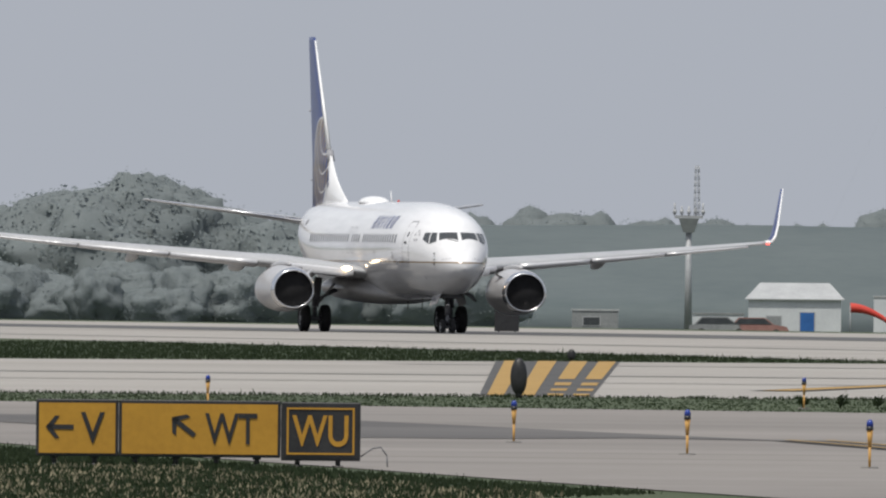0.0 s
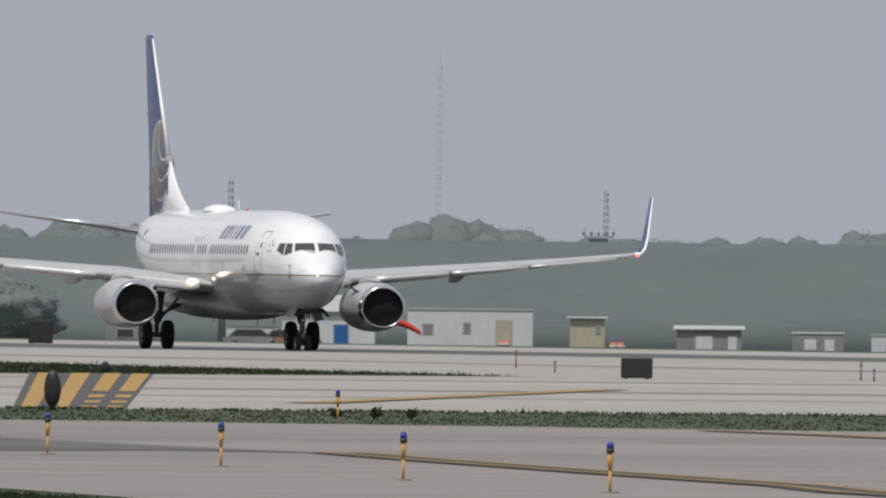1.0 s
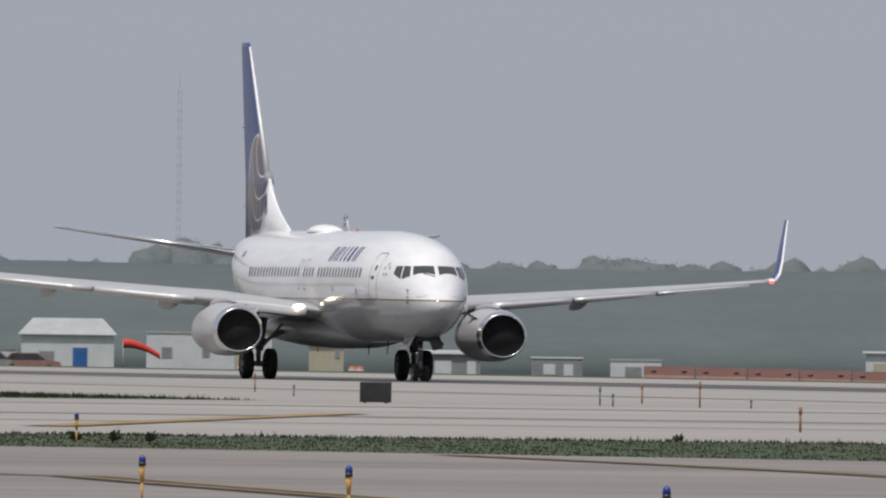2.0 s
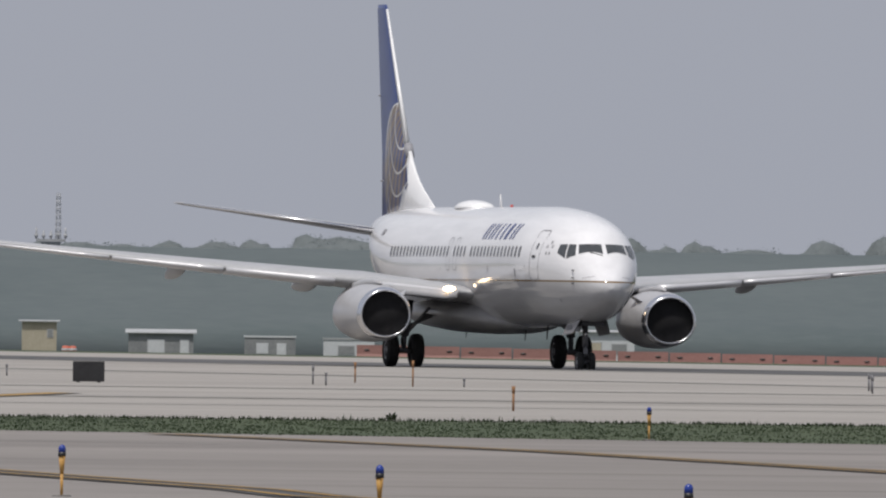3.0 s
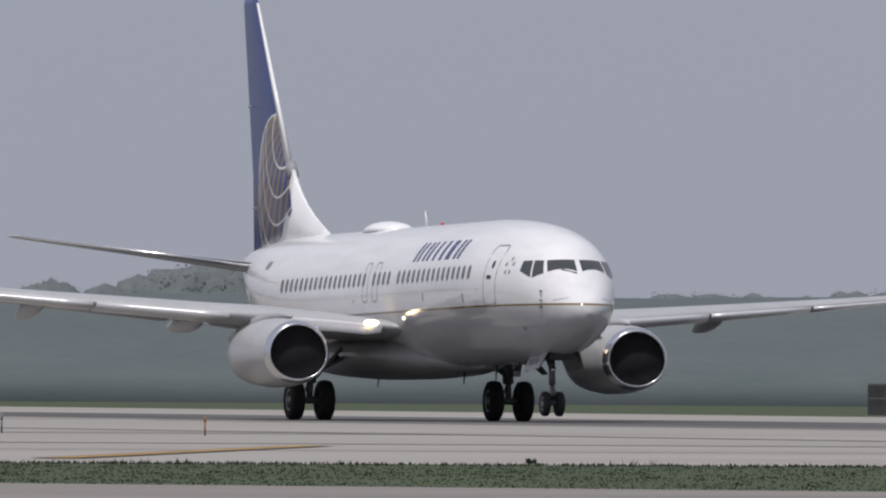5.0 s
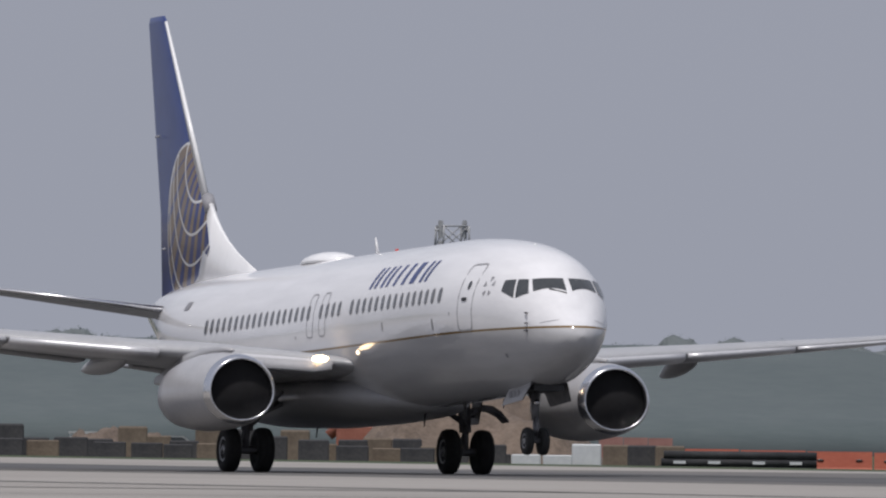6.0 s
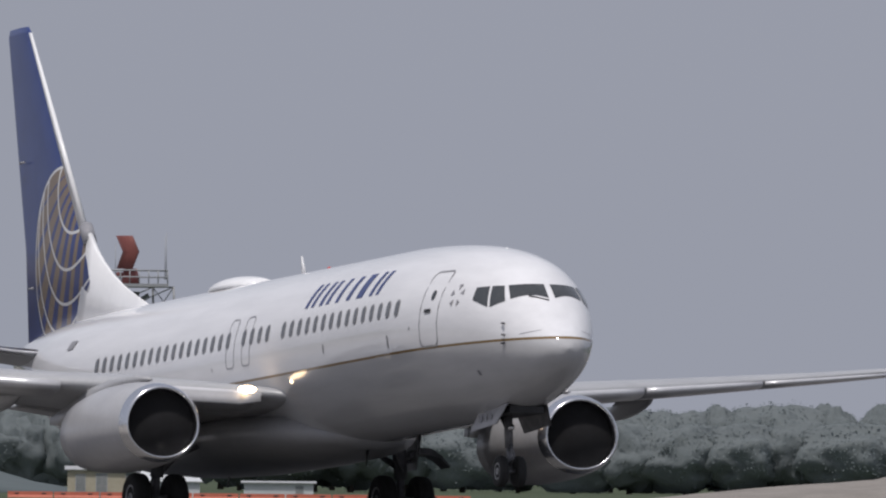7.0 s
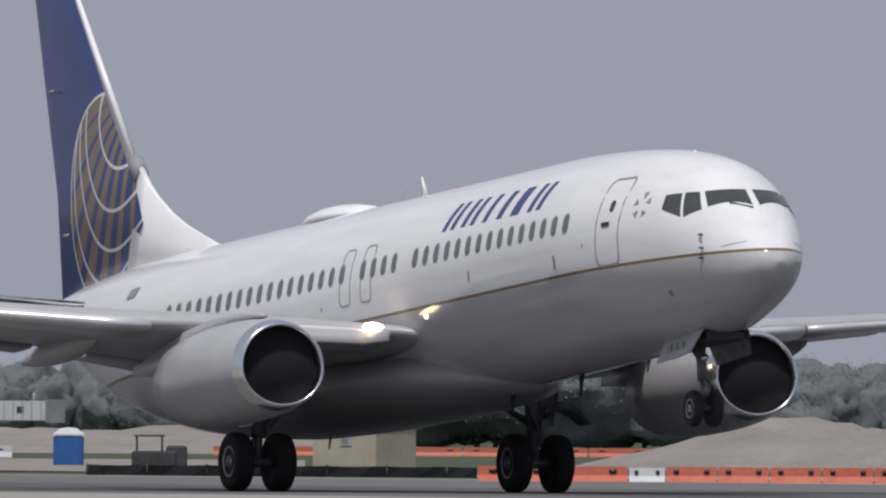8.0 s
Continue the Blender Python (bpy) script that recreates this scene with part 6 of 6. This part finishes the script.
def pallets():
    """Stacked blocks and wrapped pallets in a long uneven row."""
    rnd = random.Random(9)
    kinds = []
    for mat, lab in ((M_BLOCK, "weathered brown concrete block"), (M_BLOCKD, "dark block of stacked material"), (M_TAN, "tan crate of stacked material"), (M_PALE, "pallet wrapped in white film")):
        ob = new("material_block")
        bm = bmesh.new()
        box(bm, -0.62, 0.62, -0.6, 0.6, 0.1, 1.0)
        bmesh.ops.bevel(bm, geom=bm.edges[:], offset=0.05, segments=1, affect="EDGES")
        part("block", bm, mat, ob, smooth=False)
        bm = bmesh.new()
        for y in (-0.5, 0, 0.5):
            box(bm, -0.6, 0.6, y - 0.06, y + 0.06, 0.0, 0.1)
        part("pallet", bm, M_BARK, ob, smooth=False)
        tagged(ob, lab, "block", "stacked blocks")
        kinds.append([ob, False])
    az = -74.05
    while az < -72.62:
        tall = rnd.choice((0.95, 1.15, 1.35, 1.5, 1.25)) if az < -73.1 else rnd.choice((0.7, 1.0, 1.2))
        k = kinds[rnd.choice((0, 0, 0, 1, 1, 1, 1, 2))] if not (-72.98 < az < -72.74) else kinds[3]
        m = on(az, 1120 + rnd.uniform(-4, 4)) @ Matrix.Diagonal((1.0, 1, tall, 1))
        if k[1]:
            o = copy_thing(k[0], m)
            o.matrix_basis = m
        else:
            k[0].matrix_basis = m
            k[1] = True
        az += rnd.uniform(0.05, 0.075)
    for k, spot in zip(kinds, (-73.9, -73.7, -73.45, -72.9)):
        if not k[1]:
            k[0].matrix_basis = on(spot, 1128)
    az = -74.05
    while az < -73.0:         # a lower dark, uneven row before them
        m = on(az, 1105 + rnd.uniform(-6, 6)) @ Matrix.Diagonal((rnd.uniform(0.9, 1.2), 1, rnd.uniform(0.75, 1.2), 1))
        copy_thing(kinds[rnd.choice((0, 1, 1, 1))][0], m).matrix_basis = m
        az += rnd.uniform(0.06, 0.1)
    for az in (-68.9, -68.84, -68.78, -68.58, -68.52):      # low dark timbers
        m = on(az, 1000) @ Matrix.Diagonal((0.9, 1, 0.55, 1))
        copy_thing(kinds[1][0], m).matrix_basis = m
    for az in (-69.3, -68.95, -68.5, -68.43, -68.2, -67.7):
        m = on(az, 1180) @ Matrix.Diagonal((1.2, 1, rnd.uniform(0.5, 0.9), 1))
        o = copy_thing(kinds[rnd.choice((1, 2))][0], m)
        o.matrix_basis = m


pallets()


def pipes():
    root = new("pipe_stack")
    for row in range(3):
        for k in range(2):
            bm = bmesh.new()
            tube(bm, (-3.2 + 0.1 * row, k * 0.35, 0.16 + 0.3 * row), (3.2 - 0.3 * k, k * 0.35, 0.16 + 0.3 * row), 0.16, n=12)
            part("pipe", bm, M_FENCE, root)
    for x in (-2.6, -1.2, 0.6, 2.1):
        bm = bmesh.new()
        box(bm, x, x + 0.5, -0.2, 0.5, 0.4, 0.52)
        part("tie_strap", bm, M_PALE, root, smooth=False)
    root.matrix_basis = on(-72.48, 1075)
    tagged(root, "stack of black plastic pipes tied with white straps", "pipe stack")


pipes()

# far concrete strips that cross the grass beyond the runway
for a0, a1, r0, r1, lab in ((-77.2, -75.0, 1250, 1700, "pale far taxiway beyond the runway"), (-72.2, -66.0, 1330, 1420, "pale far service road at the works"), (-71.2, -68.15, 735, 1900, "bare trodden earth at the works")):
    pts = [at(a0, r0), at(a1, r0), at(a1, r1), at(a0, r1)]
    bm = bmesh.new()
    n = 16
    lo = [at(a0 + (a1 - a0) * i / n, r0) for i in range(n + 1)]
    hi = [at(a0 + (a1 - a0) * i / n, r1) for i in range(n + 1)]
    lv = [bm.verts.new((x, y, dip(y) + 0.03)) for x, y in lo]
    hv = [bm.verts.new((x, y, dip(y) + 0.03)) for x, y in hi]
    for i in range(n):
        bm.faces.new((lv[i], lv[i + 1], hv[i + 1], hv[i]))
    tagged(part("far_taxiway" if "earth" not in lab else "bare_earth", bm, M_CONC if "earth" not in lab else M_DUST), lab, "taxiway" if "earth" not in lab else "earth", kind="structure")


# ---- the regional jet that rolls by in the distance ----


def regional_jet():
    root = new("regional_jet")
    tab = [(0, 1.62, 1.57, 0.03), (0.6, 2.05, 1.4, 0.5), (1.8, 2.5, 1.3, 0.85), (2.2, 2.95, 1.28, 0.95), (3.2, 3.2, 1.25, 1.1), (5, 3.3, 1.2, 1.14), (20, 3.3, 1.2, 1.14), (23.5, 3.25, 1.8, 0.85), (26.6, 2.95, 2.6, 0.15)]
    rings = []
    for st in (0, 0.2, 0.6, 1.1, 1.6, 2.4, 3.2, 5, 10, 15, 20, 22, 23.5, 25, 26.6):
        zt, zb, w = lerp_table(tab, st)
        rings.append([(13 - st, -w * math.cos(a), (zt + zb) / 2 + (zt - zb) / 2 * math.sin(a)) for a in [2 * math.pi * i / 28 for i in range(28)]])
    body = part("fuselage", loft(rings), M_WHITE, root)
    for side in (-1, 1):
        # wing, tail and windows take tones that hold the distance haze
        part("wing", loft([[(lx - cx, side * y, z + cz) for cx, cz in airfoil(ch, 0.12)] for y, lx, ch, z in ((0.8, 1.2, 4.4, 1.45), (10, -3.4, 1.2, 2.1))]), M_SHADEWALL, root, "grey wing, toned for haze")
        part("engine", loft(lathe([(0, 0.5), (0.1, 0.62), (1.2, 0.72), (2.6, 0.62), (3.6, 0.42)], (-9.6, side * 1.75, 2.75))), M_PALE, root)
        part("tailplane", loft([[(lx - cx, side * y, z + cz) for cx, cz in airfoil(ch, 0.09)] for y, lx, ch, z in ((0.05, -12.3, 2.0, 6.35), (3.7, -13.4, 1.1, 6.45))]), M_HAZEBLUE, root)
        bm = bmesh.new()
        tube(bm, (0, side * 2, 0.4), (0, side * 2, 1.5), 0.1)
        part("gear_leg", bm, M_STRUT, root)
        part("wheel", loft(lathe([(-0.2, 0.15), (-0.2, 0.4), (0.2, 0.4), (0.2, 0.15)], (0, side * 2, 0.4), "y", 16)), M_TYRE, root)
        for k in range(16):
            bm = bmesh.new()
            box(bm, 7.6 - 0.95 * k, 7.95 - 0.95 * k, side * 1.10 - 0.05, side * 1.10 + 0.05, 2.5, 2.8)
            part("cabin_window", bm, M_SHADEWALL, body, smooth=False)
    part("fin", loft([[(lx - cx, cz, z) for cx, cz in airfoil(ch, 0.09, camber=0)] for z, lx, ch in ((2.9, -9.6, 2.8), (3.4, -10.2, 2.3), (6.4, -12.3, 2.0))]), M_HAZEBLUE, root, "swept blue fin, paled for haze")
    bm = bmesh.new()
    tube(bm, (10.4, 0, 0.28), (10.4, 0, 1.4), 0.08)
    part("nose_gear_leg", bm, M_STRUT, root)
    part("nose_wheel", loft(lathe([(-0.15, 0.1), (-0.15, 0.28), (0.15, 0.28), (0.15, 0.1)], (10.4, 0, 0.28), "y", 16)), M_TYRE, root)
    return tagged(root, "white regional jet with a blue T-tail rolling out", "airliner")


jet = regional_jet()


# ---- what moves ----
# seconds, place along the runway, nose-up degrees
RUN = [(0, -1081.7, -0.14), (0.5, -1047.0, -0.14), (1, -1011.8, -0.14), (1.5, -976.1, -0.12), (2.0, -940.0, -0.1), (2.5, -903.4, -0.07), (3, -866.3, -0.04), (3.5, -828.7, 0.03), (4, -790.8, 0.22), (4.2, -775.4, 0.32), (4.6, -744.5, 0.6), (5.0, -713.3, 1.02), (5.3, -689.7, 1.38), (5.5, -673.9, 1.66), (6, -634.1, 2.25), (6.3, -609.9, 2.62), (6.5, -593.8, 2.87), (7, -552.85, 3.6), (7.5, -511.5, 4.43), (7.7, -494.8, 4.6), (8, -469.65, 4.8)]
# seconds, crab to the left, lean to starboard, stretch of the legs as the wing takes the load
STANCE = [(0, 0.06, -0.35, 0.0), (1, 0.06, -0.4, 0.0), (3.5, -0.12, -0.75, -0.03), (4, -0.1, -0.72, -0.03), (5.5, 0.09, -0.78, -0.03), (6.5, 0.16, -1.0, 0.02), (7, 0.17, -1.0, 0.02), (7.5, 0.12, -1.1, 0.04), (8, 0.1, -0.75, 0.08)]


def stance(t):
    return [float(np.interp(t, [r[0] for r in STANCE], [r[k] for r in STANCE])) for k in (1, 2, 3)]



def jet_pose(t):
    az = -76.045 - 0.90 * (t - 3.8)
    x, y = at(az, 2385)
    return pose(x, y, -1.6, 0, 0, 180 - az + 16)


# seconds, degrees by which the wings bend up as they take the load: starboard, port
BEND = [(0, 0, 0), (4, 0, 0), (5.5, 0.1, 0.4), (6.5, 0.5, 1.0), (7, 0.7, 1.1), (7.5, 1.0, 1.2), (8, 1.6, 1.4)]


def bent(deg, side):
    p = Vector((0, side * 1.9, 2.45 - AXLE))
    return Matrix.Translation(p) @ pose(0, 0, 0, side * deg, 0, 0) @ Matrix.Translation(-p)


def plane_pose(t, s, pitch):
    yaw, roll, lift = stance(t)
    return pose(s, RUNWAY_Y, AXLE + lift, roll, -pitch, yaw)


def leg_pose(t, side):
    """The leg slides in its sleeve, so that its wheels stay on the runway while the body leans and lifts."""
    yaw, roll, lift = stance(t)
    return pose(0, 0, -lift - math.sin(radians(roll)) * side * 2.86)


def motions():
    walk(plane, [(t, plane_pose(t, s, p)) for t, s, p in RUN])
    for side, k in ((-1, 1), (1, 2)):
        for ob in bending[side]:
            walk(ob, [(row[0], bent(row[k], side)) for row in BEND])
        for ob in sliding[side]:
            walk(ob, [(row[0], leg_pose(row[0], side)) for row in STANCE])
    walk(radar_antenna, [(t, pose(0, 0, 0, 0, 0, -75 * (t - 6.5) - 25)) for t in range(9)])
    walk(jet, [(t, jet_pose(t)) for t in (0, 2, 3, 4, 5, 6, 8)])


motions()
